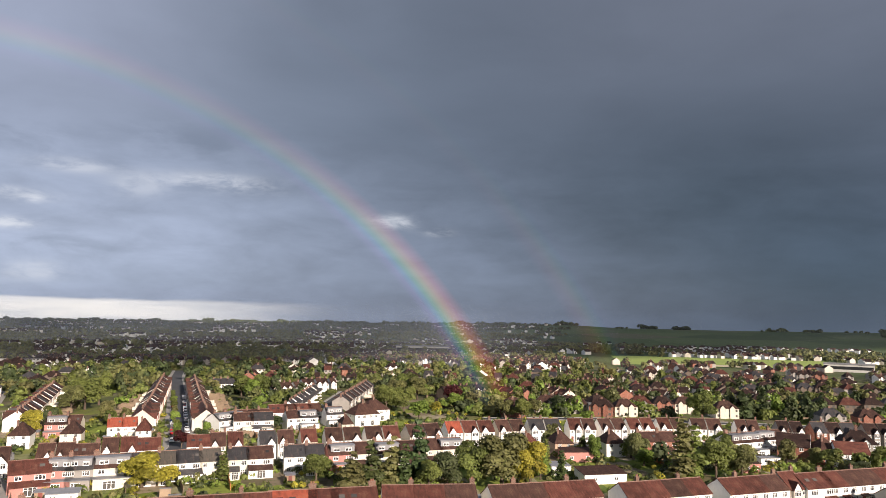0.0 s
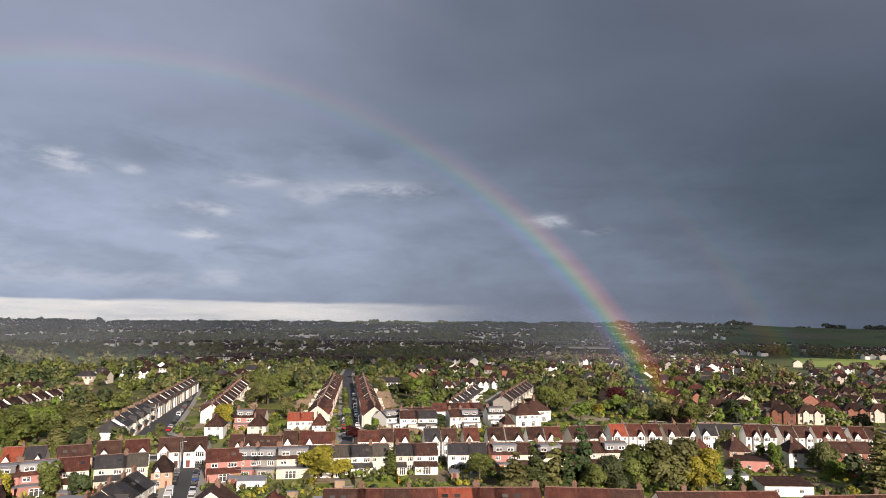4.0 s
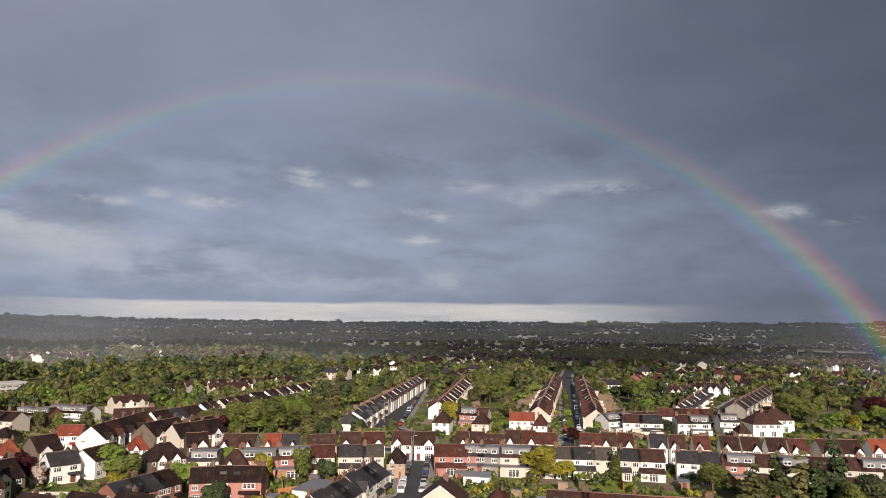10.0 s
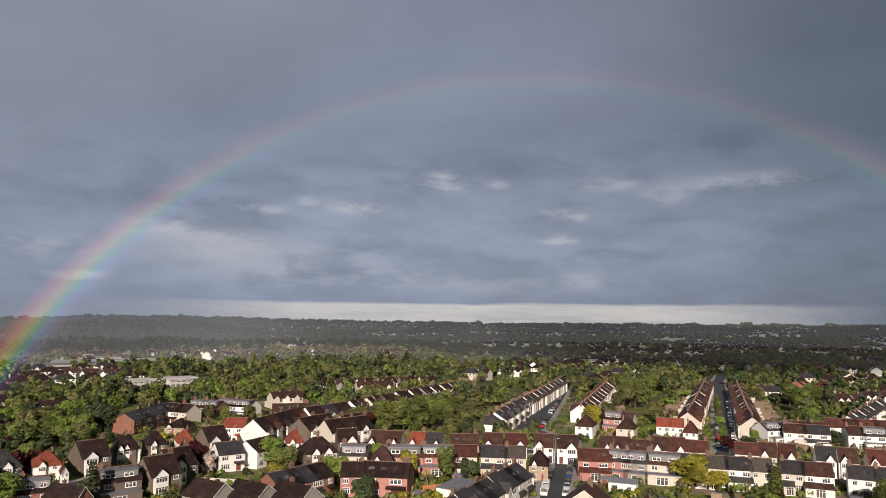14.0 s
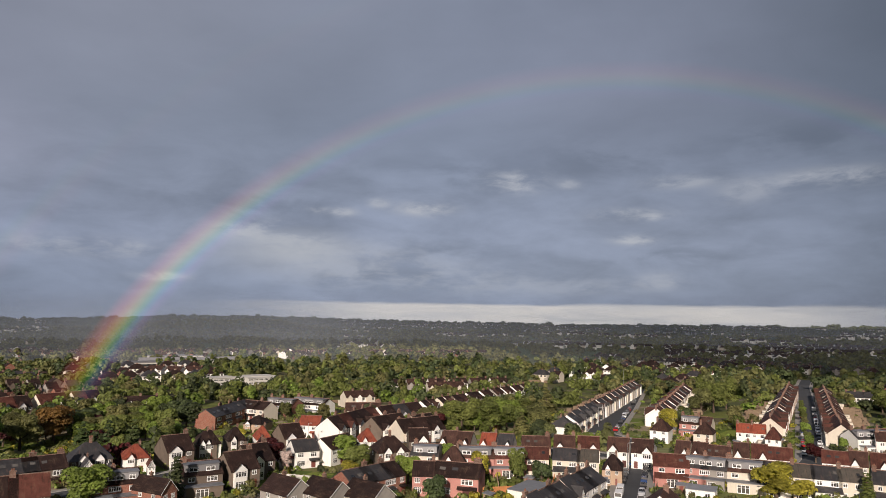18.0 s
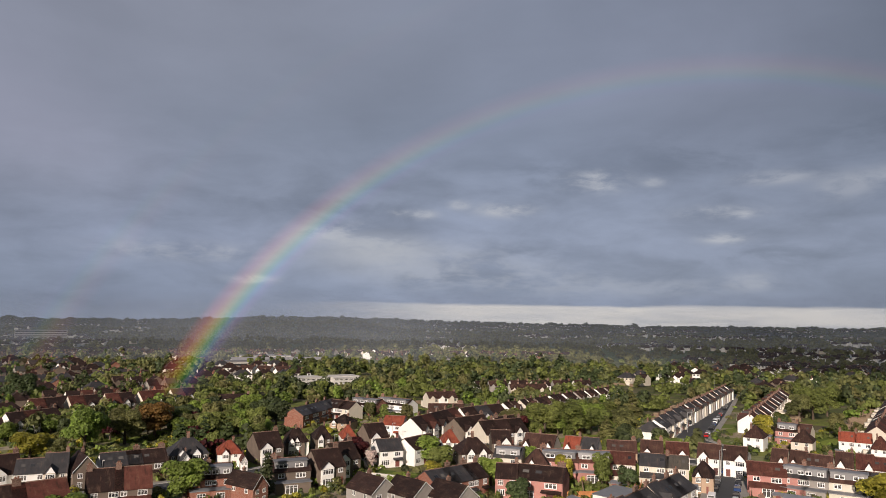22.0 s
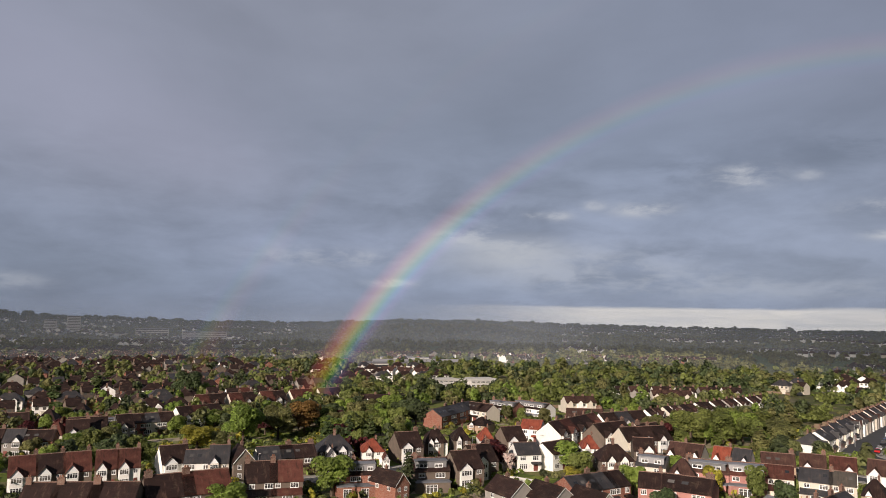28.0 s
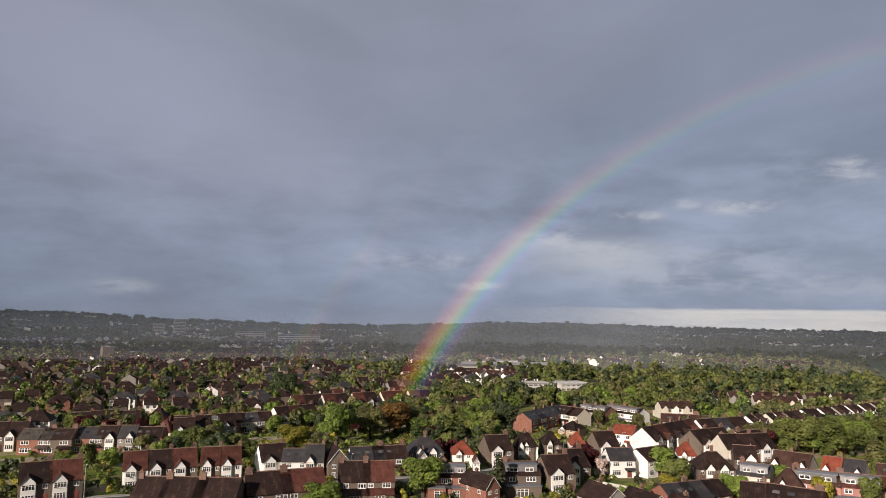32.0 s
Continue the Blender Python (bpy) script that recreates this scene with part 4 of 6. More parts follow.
# the nearest terrace, seen from over its roofs
G = "nearest terrace"
row(-58, 147, -36, 154, "flat bare simple bare", "white cream", "brown rust", group=G)
row(-35, 155, -16, 160.5, "flat bare flat", "white", "red rust rust", group=G)
row(-13, 162, 8, 165, "simple bare simple", "cream", "rust rust brown", group=G)
row(11, 164, 37, 172, "simple bare simple bare", "white", "brown brown rust rust", group=G)
row(42, 169, 64, 177, "simple bare simple bare", "white", "rust rust brown", group=G)
row(68, 176, 91, 184.5, "simple bare simple plain", "white cream", "rust rust brown", group=G)
row(92, 184, 121, 194, "flat bare simple bare simple", "white", "rust rust brown brown rust", group=G)
row(123, 195, 146, 203, "simple bare simple bare", "white", "brown", group=G)
row(108, 172, 136, 182, "simple bare simple bare simple", "cream", "rust brown", group=G)

# side street with parked cars
G = "side street houses"
row(-97, 108, -108.5, 149, "flat ext flat flat plain flat flat", "cream white", "slate", group=G)
house("gable", -81.5, 139, 23.5, "cream", "brown", 1.3, group=G)
house("hip", -74, 152, 20, "brick", "rust", 0.7, group=G, tall=0.6)
row(-141.5, 119.7, -137.6, 123.7, "simple", "pink", "umber", group=G)
row(-136.4, 125.3, -129.6, 129.7, "flat", "pink", "umber", group=G)
row(-143.5, 100, -145, 116, "flat flat simple", "brick", "slate slate umber", group=G)
house("gable", -133, 99, 98, "grey", "umber", group=G, tall=0.85)
house("gable", -141, 93, 98, "grey", "umber", group=G, tall=0.85)
house("gable", -149, 87, 98, "grey", "umber", group=G, tall=0.85)

# ---- the western streets ----
G = "houses of the western street"
# Dim walls here carry the shade of fronts turned from the sun.
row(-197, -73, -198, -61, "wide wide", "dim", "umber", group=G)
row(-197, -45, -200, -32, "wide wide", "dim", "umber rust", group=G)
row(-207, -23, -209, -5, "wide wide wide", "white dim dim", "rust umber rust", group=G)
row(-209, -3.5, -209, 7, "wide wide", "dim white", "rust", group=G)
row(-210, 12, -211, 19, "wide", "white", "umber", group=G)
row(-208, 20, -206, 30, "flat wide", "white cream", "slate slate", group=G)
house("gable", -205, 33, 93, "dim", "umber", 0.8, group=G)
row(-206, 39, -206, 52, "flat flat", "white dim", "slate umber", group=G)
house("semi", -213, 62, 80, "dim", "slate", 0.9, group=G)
house("timber", -206.5, 59.5, 80, "white", "slate", 0.5, group=G, tall=0.72)
house("timber", -207, 65.5, 80, "white", "slate", 0.45, group=G, tall=0.68)
house("hip", -212, 74, 75, "white", "red", 1.05, group=G, tall=0.88)
house("timber", -205.5, 76, 75, "white", "rust", 0.55, group=G, tall=0.7)
row(-210.7, 81, -210.7, 88.6, "wide", "dim", "umber", group=G)
house("hip", -216.7, 96.7, 75, "dim", "umber", 0.95, group=G)
house("hip", -217, 98.5, 75, "white", "umber", 0.85, group=G)
house("hip", -218, 107.5, 75, "dim", "umber", 0.9, group=G)
house("hip", -214.5, 115.5, 70, "white", "red", 0.75, group=G)
row(-210, 119, -209.5, 126, "wide", "dim", "umber", group=G)
house("gable", -197.8, 106.2, 60, "brick", "umber", 0.6, group=G, tall=0.85)
row(-230.5, 140.1, -225, 145.3, "bare", "white", "red", group=G)
house("hip", -191.5, 141.5, 60, "white", "red", 0.85, group=G, tall=0.95)
house("semi", -170.5, 134.5, 68, "dim", "umber", 0.85, group=G)
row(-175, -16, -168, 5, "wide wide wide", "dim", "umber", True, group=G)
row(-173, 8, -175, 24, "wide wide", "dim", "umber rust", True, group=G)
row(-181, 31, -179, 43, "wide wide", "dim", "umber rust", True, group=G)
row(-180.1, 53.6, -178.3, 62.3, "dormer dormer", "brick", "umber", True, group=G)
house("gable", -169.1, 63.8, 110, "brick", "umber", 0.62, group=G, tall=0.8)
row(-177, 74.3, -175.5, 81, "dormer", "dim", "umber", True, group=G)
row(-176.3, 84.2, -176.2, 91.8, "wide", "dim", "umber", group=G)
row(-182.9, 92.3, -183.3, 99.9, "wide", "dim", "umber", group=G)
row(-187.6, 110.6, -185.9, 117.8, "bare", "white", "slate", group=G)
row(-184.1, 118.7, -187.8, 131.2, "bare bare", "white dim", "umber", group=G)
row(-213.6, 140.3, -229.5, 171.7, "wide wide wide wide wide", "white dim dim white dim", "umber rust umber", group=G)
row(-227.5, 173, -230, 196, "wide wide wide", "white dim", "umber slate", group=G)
row(-251.2, 177.2, -245.8, 185.3, "flat", "white", "brown", group=G)
row(-195.5, 157, -194, 175, "wide wide wide", "cream dim white", "umber", group=G)
row(-205.1, 153.5, -208.3, 169.2, "wide wide", "dim white", "umber", group=G)
house("timber", -228, 203, 78, "white", "slate", 0.8, group=G)
row(-181, 150, -177, 156, "ext", "dim", "umber", group=G)
row(-199.8, 161, -201, 176.9, "flat wide", "dim cream", "umber", True, group=G)
row(-267.7, 120.5, -278.2, 134.1, "flat flat", "brick", "slate", group=G)
row(-281.4, 136.4, -287.3, 145.9, "flat bare", "brick", "slate", group=G)
row(-284.6, 146.4, -272.3, 150.2, "flat bare", "white cream", "umber", group=G)
row(-290.2, 161.2, -279, 166.1, "dormer dormer", "brick", "umber", True, group=G)
row(-285.4, 172.5, -271.4, 177.4, "dormer dormer", "white", "umber", True, group=G)
house("hip", -252.5, 134, 35, "tan", "umber", 1.15, group=G, tall=0.7)

G = "houses of the second western street"
row(-273, -72, -272, -60, "wide wide", "dim", "umber", group=G)
row(-263, -58, -260, -45, "flat flat", "brick dim", "grey umber", group=G)
row(-262, -43, -258, -18, "flat dormer ext flat", "brick dim grey brick", "slate umber", group=G)
row(-276, -14, -276, -2, "wide wide", "dim", "umber", group=G)
row(-287.3, 5, -290.6, 20.5, "bare flat bare", "brick cream dim", "umber slate", group=G)
row(-294.6, 22, -302.4, 38.6, "wide wide wide", "white dim", "umber rust", group=G)
for k in range(5):
    row(-336.3 - 3.5 * k, 32.7 + 15 * k, -339 - 3.5 * k, 44.2 + 15 * k, "wide wide", "cream dim", "rust umber", group=G)
row(-333.3, 9, -336.1, 30.3, "midhip midhip", "dim", "umber", group=G, count=2)
row(-372.8, 49.6, -375.3, 86.1, "mid", "white dim cream", "umber rust", group=G, count=5)
row(-328.5, 108.6, -324.7, 121.7, "mid", "white", "umber", group=G, count=2)
house("hip", -324.4, -12.1, 80, "dim", "umber", group=G)
house("hip", -320.6, 0.5, 80, "white", "umber", group=G)
house("hip", -308.8, -22.4, 80, "brick", "umber", group=G)
house("hip", -271.7, -17.1, 80, "cream", "rust", 0.85, group=G)
row(-270.9, -14.3, -271.3, -7.5, "wide", "dim", "umber", group=G)
row(-282.1, -5.4, -283.2, 0.7, "dormer", "white", "umber", True, group=G)
row(-278.7, 0.7, -280, 5.7, "wide", "grey", "umber", group=G)
row(-301, -52, -304, -30, "flat ext plain flat", "dim brick", "umber", group=G)
row(-288, -110, -287, -76, "midhip", "brick dim", "umber", group=G, count=3)
row(-309, -118, -307, -60, "midhip", "dim white brick", "umber slate", True, group=G, count=5)
row(-262, -108, -262, -78, "midhip", "dim brick", "umber", group=G, count=3)

# ---- streets to the north, seen end on ----
G = "terraces of the long north street"
row(-116, 276, -124, 299, "plain ext", "cream brick", "rust brown", group=G, count=4)
row(-124, 299, -176, 448, "mid", "cream white brick", "brown rust brown slate", group=G, count=27)
row(-92.5, 280, -101, 302, "ext plain", "cream", "brown rust", True, group=G, count=4)
row(-101, 302, -157, 448, "mid", "white cream brick", "brown rust brown", True, group=G, count=26)
G = "terraces of the car-lined north street"
house("hip", -168, 216, 110, "white", "slate", 0.9, group=G)
row(-172, 224, -189, 262, "flat ext", "white cream", "slate", group=G, count=7)
row(-189, 262, -240, 378, "mid", "cream grey white", "slate brown slate", group=G, count=21)
row(-160, 268, -212, 388, "mid", "white cream grey", "brown rust slate", True, group=G, count=20)
house("hip", -141, 240, 200, "white", "brown", group=G)
house("hip", -127, 246, 200, "cream", "brown", group=G)
G = "houses behind the cross street"
row(-143, 261, -133, 264, "dormer flat", "pink cream", "brown", True, group=G)
row(-120.5, 257.8, -111.7, 261.7, "flat flat", "white", "red", True, group=G)
house("hip", -106.1, 254.8, 200, "white", "rust", 0.75, group=G)
row(-87.9, 276.1, -82.4, 284.4, "dormer dormer", "white", "slate", True, group=G)
row(-81, 278, -68, 283, "flat ext", "white", "brown slate", True, group=G)
row(-63, 288, -53, 293, "flat dormer", "white", "brown slate", True, group=G)
house("semi", -34, 306, 215, "white", "brown", group=G)
row(-68, 314, -72, 400, "mid", "white", "slate", group=G, count=14)
row(-49, 344, -46, 436, "mid", "grey white", "slate brown", True, group=G, count=15)
row(-512, 184, -479, 211, "mid", "white", "brown", group=G, count=6)
row(-72.6, 303.9, -53.7, 312.5, "flat bare", "white", "rust brown", group=G, count=4)
row(-48.6, 302, -43.9, 304.1, "dormer", "white", "slate", True, group=G)
house("hip", -38.1, 284.3, 200, "cream", "brown", 0.7, group=G, tall=0.85)
house("semi", -30.9, 321, 215, "white", "brown", 1.0, group=G)
row(-100.9, 399.4, -84.2, 415.6, "mid", "white cream", "brown", group=G, count=5)
row(-86.7, 431.3, -68, 445.3, "mid", "white", "brown umber", group=G, count=5)
row(-137.1, 423.9, -126.1, 429.5, "mid", "white", "slate", True, group=G, count=3)
row(0, 402.1, 14.7, 415.8, "mid", "dim brick", "umber", group=G, count=4)
row(16.8, 416.8, 32.3, 431.1, "mid", "white dim", "umber", group=G, count=4)
row(31.1, 346.6, 38.4, 350, "midhip", "cream", "brown", group=G, count=1)
row(51.8, 363, 69.3, 364, "midhip", "grey cream", "umber", group=G, count=2)
row(74.3, 366.3, 86.9, 372, "midhip", "white grey", "umber", group=G, count=1)
row(90.7, 474.2, 111.8, 476.9, "mid", "dim white", "umber", group=G, count=5)
row(-83.2, 286.4, -70.8, 292, "flat", "white", "brown", True, group=G, count=3)
row(-237.3, 202.8, -252.6, 250.8, "mid", "white dim cream", "umber brown", group=G, count=7)
row(-291.9, 200.6, -288.5, 215.6, "mid", "cream white", "brown", group=G, count=3)
row(-305.5, 267.3, -296.1, 286.9, "mid", "cream white brick", "brown", group=G, count=4)
G = "semis on the far side"
for x, y, t, wl, rf in ((34, 340, 0, "brick", "brown"), (53, 362, -8, "cream", "brown"), (68, 359, -8, "grey", "brown"), (79, 350, -20, "brick", "umber"), (90, 351, 5, "cream", "brown"),
                        (103, 369, -12, "grey", "rust"), (114, 368, 0, "brick", "umber"), (125, 368, 0, "cream", "brown"), (140, 352, 0, "cream", "brown"), (180, 330, -5, "grey", "slate"), (196, 327, -8, "brick", "brown"), (213, 322, -8, "cream", "brown")):
    house("midhip", x, y, t, wl, rf, group=G)
row(30, 421, 48, 391, "mid", "grey brick", "rust brown", True, group=G, count=6)
row(97, 436, 105, 402, "mid", "grey brick", "brown rust", True, group=G, count=6)
row(115, 423, 134, 402, "mid", "cream grey", "brown", group=G, count=5)
row(60, 430, 72, 396, "mid", "brick cream", "rust brown", group=G, count=6)
row(-268, 312, -253, 252, "mid", "white grey white", "umber brown", True, group=G, count=11)
row(-300, 330, -330, 262, "mid", "grey white cream", "umber brown", True, group=G, count=11)

# districts farther off
rnd = random.Random(7)
G = "houses of the farther streets"


def district(x0, y0, turn, rows_, cols, gap_row, gap_col, kinds, skip=0.2, walls="white cream brick grey white"):
    """Rows of houses from a corner, along turn and to its left."""
    u = Vector((math.cos(radians(turn)), math.sin(radians(turn))))
    v = Vector((-u.y, u.x))
    for j in range(rows_):
        for i in range(cols):
            if rnd.random() < skip:
                continue
            p = Vector((x0, y0)) + u * (i * gap_col + rnd.uniform(-1.5, 1.5)) + v * (j // 2 * gap_row * 2 + (j % 2) * 24 + rnd.uniform(-3.5, 3.5) + 8 * noise.noise((i * 0.3, j, 0.5)))
            if clear(p.x, p.y, 2.0) and not (p.x > 140 and p.y > 640):
                house(rnd.choice(kinds), p.x, p.y, turn + (180 if j % 2 == 0 else 0) + rnd.choice((0, 0, 0, 90)) + rnd.uniform(-7, 7), rnd.choice(walls.split()), rnd.choice(("umber", "umber", "rust", "slate", "umber") if x0 > -330 else ("umber", "umber", "slate", "umber", "umber")), group=G)


# Mostly dim walls: the western shade is put into the colour.
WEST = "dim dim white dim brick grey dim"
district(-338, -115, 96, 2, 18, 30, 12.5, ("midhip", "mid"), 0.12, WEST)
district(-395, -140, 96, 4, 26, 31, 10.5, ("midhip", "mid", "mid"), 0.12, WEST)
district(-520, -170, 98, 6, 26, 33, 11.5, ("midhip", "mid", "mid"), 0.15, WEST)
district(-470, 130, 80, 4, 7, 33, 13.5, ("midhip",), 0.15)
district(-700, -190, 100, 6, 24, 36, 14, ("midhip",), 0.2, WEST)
district(150, 395, -8, 6, 16, 33, 13.5, ("midhip",), 0.42, WEST)
district(15, 455, -10, 6, 18, 34, 13.5, ("midhip", "mid"), 0.45, "dim grey dim white cream")
district(30, 640, -12, 4, 22, 36, 14, ("midhip",), 0.55)
district(-130, 480, 12, 4, 11, 34, 14, ("midhip", "mid"), 0.3, "brick grey cream white")
district(-330, 400, 14, 4, 9, 36, 13, ("midhip", "mid"), 0.35, "grey white cream dim")
district(-420, 540, 10, 4, 16, 38, 13, ("midhip", "mid"), 0.4, "white white cream dim")

# ---- school, church tower ----
ob = thing("school_building", pose(-428, 212, 0, 0, 0, 84) @ Matrix.Diagonal((0.85, 1, 0.72, 1)), "long white two-storey school with a flat roof", "school")
part("wall", box(B(), -26, 26, -7, 7, 0, 6.4), CONCRETE, ob)
part("wall", box(B(), 2, 26, -13, -7.01, 0, 6.0), CONCRETE, ob)
part("flat_roof", box(B(), -26.5, 26.5, -7.5, 7.5, 6.4, 6.9), CONCRETE, ob)
part("flat_roof", box(B(), 1.6, 26.4, -13.4, -7.52, 6.0, 6.4), CONCRETE, ob)
for k in range(13):
    for z in (1.0, 4.0):
        x = -24 + k * 4
        window(ob, x, -13.0 if x > 2 else -7.0, z, 3.2, 1.5, 3)
ob = thing("long_workshop", pose(-600, 250, 0, 0, 0, 75), "long low workshop with a white roof", "workshop")
part("wall", box(B(), -40, 40, -9, 9, 0, 5), CONCRETE, ob)
part("roof", gable_roof(80, 18, 5, 7.2, 0.4), HANGING, ob)
ob = thing("church_tower", pose(-757, -105, 0, 0, 0, 20), "square brown brick church tower with battlements", "tower")
part("wall", box(B(), -5, 5, -5, 5, 0, 14), WALLS["dim"], ob)
for sx in (-4, 0, 4):
    for sy in (-4.6, 4.6):
        part("battlement", box(B(), sx - 1, sx + 1, sy - 0.4, sy + 0.4, 14, 15.2), WALLS["dim"], ob)



def big_block(name, x, y, turn, w, d, h, floors, label):
    ob = thing(name, pose(x, y, land(x, y) - 0.3, 0, 0, turn), label, name.replace("_", " "))
    part("wall", box(B(), -w / 2, w / 2, -d / 2, d / 2, 0, h), CONCRETE, ob)
    part("flat_roof", box(B(), -w / 2 - 0.4, w / 2 + 0.4, -d / 2 - 0.4, d / 2 + 0.4, h, h + 0.7), LEAD if floors > 2 else HANGING, ob)
    for f in range(floors):
        part("window_band", box(B(), -w / 2 + 1, w / 2 - 1, -d / 2 - 0.06, -d / 2 + 0.02, (f + 0.35) * h / floors, (f + 0.75) * h / floors), GLASS, ob)


big_block("warehouse", 425, 738, -30, 46, 20, 8, 1, "white flat-roofed warehouse beyond the houses")
big_block("warehouse", -28, 1000, 0, 75, 25, 9, 1, "long pale warehouse far across the valley")
big_block("tower_block", -1720, -90, 95, 26, 16, 34, 10, "pale concrete tower block in the far town")
big_block("tower_block", -1660, -130, 95, 24, 16, 26, 8, "pale concrete tower block in the far town")
big_block("office_block", -1230, 130, 85, 70, 18, 17, 5, "long white office block in the far town")
big_block("office_block", -1500, 60, 85, 60, 18, 15, 4, "long grey office block in the far town")
big_block("warehouse", -592, 218, 80, 34, 18, 5, 1, "long white flat-roofed works beyond the terraces")
big_block("warehouse", -660, 262, 80, 46, 18, 5.5, 1, "long white flat-roofed works beyond the terraces")

# ---- recreation ground ----
for nm, pts, half, mat, lab in (("field", [(222, 905), (340, 885), (490, 850)], 104, surface("mown_grass", (0.24, 0.30, 0.08), 0.95, 0.2, 0.3, 0.03, 0.1, 0.0), "bright mown grass of the recreation ground"),
                                ("dry_pitch", [(262, 815), (345, 790)], 15, surface("dry_earth", (0.42, 0.36, 0.26), 0.95, 0.2, 0.3, 0.03, 0.1, 0.0), "pale dry earth at the field's edge")):
    strip(nm, pts, half, 0.25 if nm == "field" else 0.32, mat, lab, "field", 0, 0.6)


# ---- trees ----
def leaf_mesh(name, centres, count, size, mat, flat=0.0, seed=1):
    """Many small leaf clumps spread through round lobes (x, y, z, radius, squash)."""
    g = np.random.default_rng(seed)
    c = np.array(centres, float)
    p = c[:, 3] ** 2
    pick = g.choice(len(c), count, p=p / p.sum())
    u = g.normal(size=(count, 3))
    u /= np.linalg.norm(u, axis=1)[:, None]
    u[:, 2] = np.where(u[:, 2] < -0.5, -u[:, 2], u[:, 2])
    rad = c[pick, 3] * (0.62 + 0.45 * g.random(count) ** 0.6)
    at = c[pick, :3] + u * rad[:, None] * np.stack([np.ones(count), np.ones(count), c[pick, 4]], 1)
    nor = u + g.normal(size=(count, 3)) * 0.34
    nor[:, 2] += flat
    nor /= np.linalg.norm(nor, axis=1)[:, None]
    a = np.cross(nor, g.normal(size=(count, 3)))
    a /= np.linalg.norm(a, axis=1)[:, None]
    b = np.cross(nor, a)
    s = size * (0.55 + 0.9 * g.random(count))[:, None]
    quad = np.stack([at - a * s - b * s * 0.7, at + a * s * 0.8 - b * s + nor * s * 0.3, at + a * s + b * s * 0.75, at - a * s * 0.75 + b * s + nor * s * 0.25], 1).reshape(-1, 3)
    me = bpy.data.meshes.new(name)
    me.from_pydata(quad.tolist(), [], np.arange(count * 4).reshape(-1, 4).tolist())
    me.materials.append(mat)
    return me


def broad_lobes(seed, wide=1.0):
    """Lobes of a crown of about unit radius, 2 high, its foot at 0.5."""
    g = random.Random(seed)
    out = [(0, 0, 1.25, 0.62, 0.95)]
    for i in range(11):
        a, h = i * 2.4 + g.uniform(-0.4, 0.4), g.uniform(0.65, 1.95)
        r = wide * (0.66 - 0.25 * abs(h - 1.15)) * g.uniform(0.7, 1.1)
        out.append((r * math.cos(a), r * math.sin(a), h, g.uniform(0.28, 0.46), g.uniform(0.75, 1.0)))
    return out


def cone_lobes(seed, thin=1.0, tiers=9):
    g = random.Random(seed)
    out = []
    for k in range(tiers):
        h = 0.25 + 1.95 * k / tiers
        r = thin * (1 - k / tiers) ** 0.8
        for i in range(3 if k < tiers - 2 else 1):
            a = g.uniform(0, 6.28)
            out.append((r * 0.5 * math.cos(a), r * 0.5 * math.sin(a), h, max(0.12, r * 0.62), 0.45))
    return out


def trunk_mesh(seed, limbs=5):
    g = random.Random(seed)
    bm = B()
    tube(bm, (0, 0, -0.05), (0.02, 0.01, 0.75), 0.085, 0.055)
    tube(bm, (0.02, 0.01, 0.75), (0, 0, 1.5), 0.055, 0.02)
    for i in range(limbs):
        a, h = i * 2.4, 0.5 + 0.16 * i
        tube(bm, (0.01, 0.01, h), (0.5 * math.cos(a), 0.5 * math.sin(a), h + g.uniform(0.25, 0.5)), 0.035, 0.012, 5)
    return mesh_of("trunk", bm, BARK)


TREES = {}


def tree_kind(key, lobes, count, size, seed, limbs=5):
    TREES[key] = (leaf_mesh("crown", lobes, count, size, LEAF["green"], 0.3, seed), trunk_mesh(seed, limbs))


for k in range(3):
    tree_kind("oak%d" % k, broad_lobes(k + 1), 5000, 0.042, k)
    tree_kind("round%d" % k, broad_lobes(k + 11, 0.8), 2000, 0.062, k + 5)
for k in range(2):
    tree_kind("fir%d" % k, cone_lobes(k + 3, 0.55), 1700, 0.055, k + 9, 0)
    tree_kind("cypress%d" % k, cone_lobes(k + 5, 0.30, 12), 1100, 0.045, k + 12, 0)
    tree_kind("far_fir%d" % k, cone_lobes(k + 7, 0.55), 450, 0.11, k + 15, 0)
for k in range(4):
    tree_kind("far%d" % k, broad_lobes(k + 21, 0.95), 420, 0.14, k + 20, 0)

TREE_WORDS = {"green": "leafy green tree", "lime": "bright fresh-green tree", "dark": "dense dark green tree", "yellow": "yellow-green tree in new leaf", "olive": "olive-green tree with thin new leaves",
              "purple": "dark purple copper beech", "orange": "orange-brown tree in bud", "needle": "dark conifer", "blossom": "small tree in white blossom", "wood": "green woodland tree"}


def tree(kind, x, y, tall, wide, leaf, place="among the back gardens", group=""):
    crown, trunk = TREES[kind]
    z = land(x, y) if math.hypot(x, y) > 700 else 0.0
    ob = thing("tree", pose(x, y, z, 0, 0, rnd.uniform(0, 360)) @ Matrix.Diagonal((wide, wide, tall / 2.25, 1)), f"{TREE_WORDS[leaf]} {place}", "tree", group)
    part("trunk", trunk, None, ob)
    c = part("crown", crown, None, ob)
    c.material_slots[0].link = "OBJECT"
    c.material_slots[0].material = LEAF[leaf]
    PLOTS.append((x, y, wide * 0.55))
    return ob


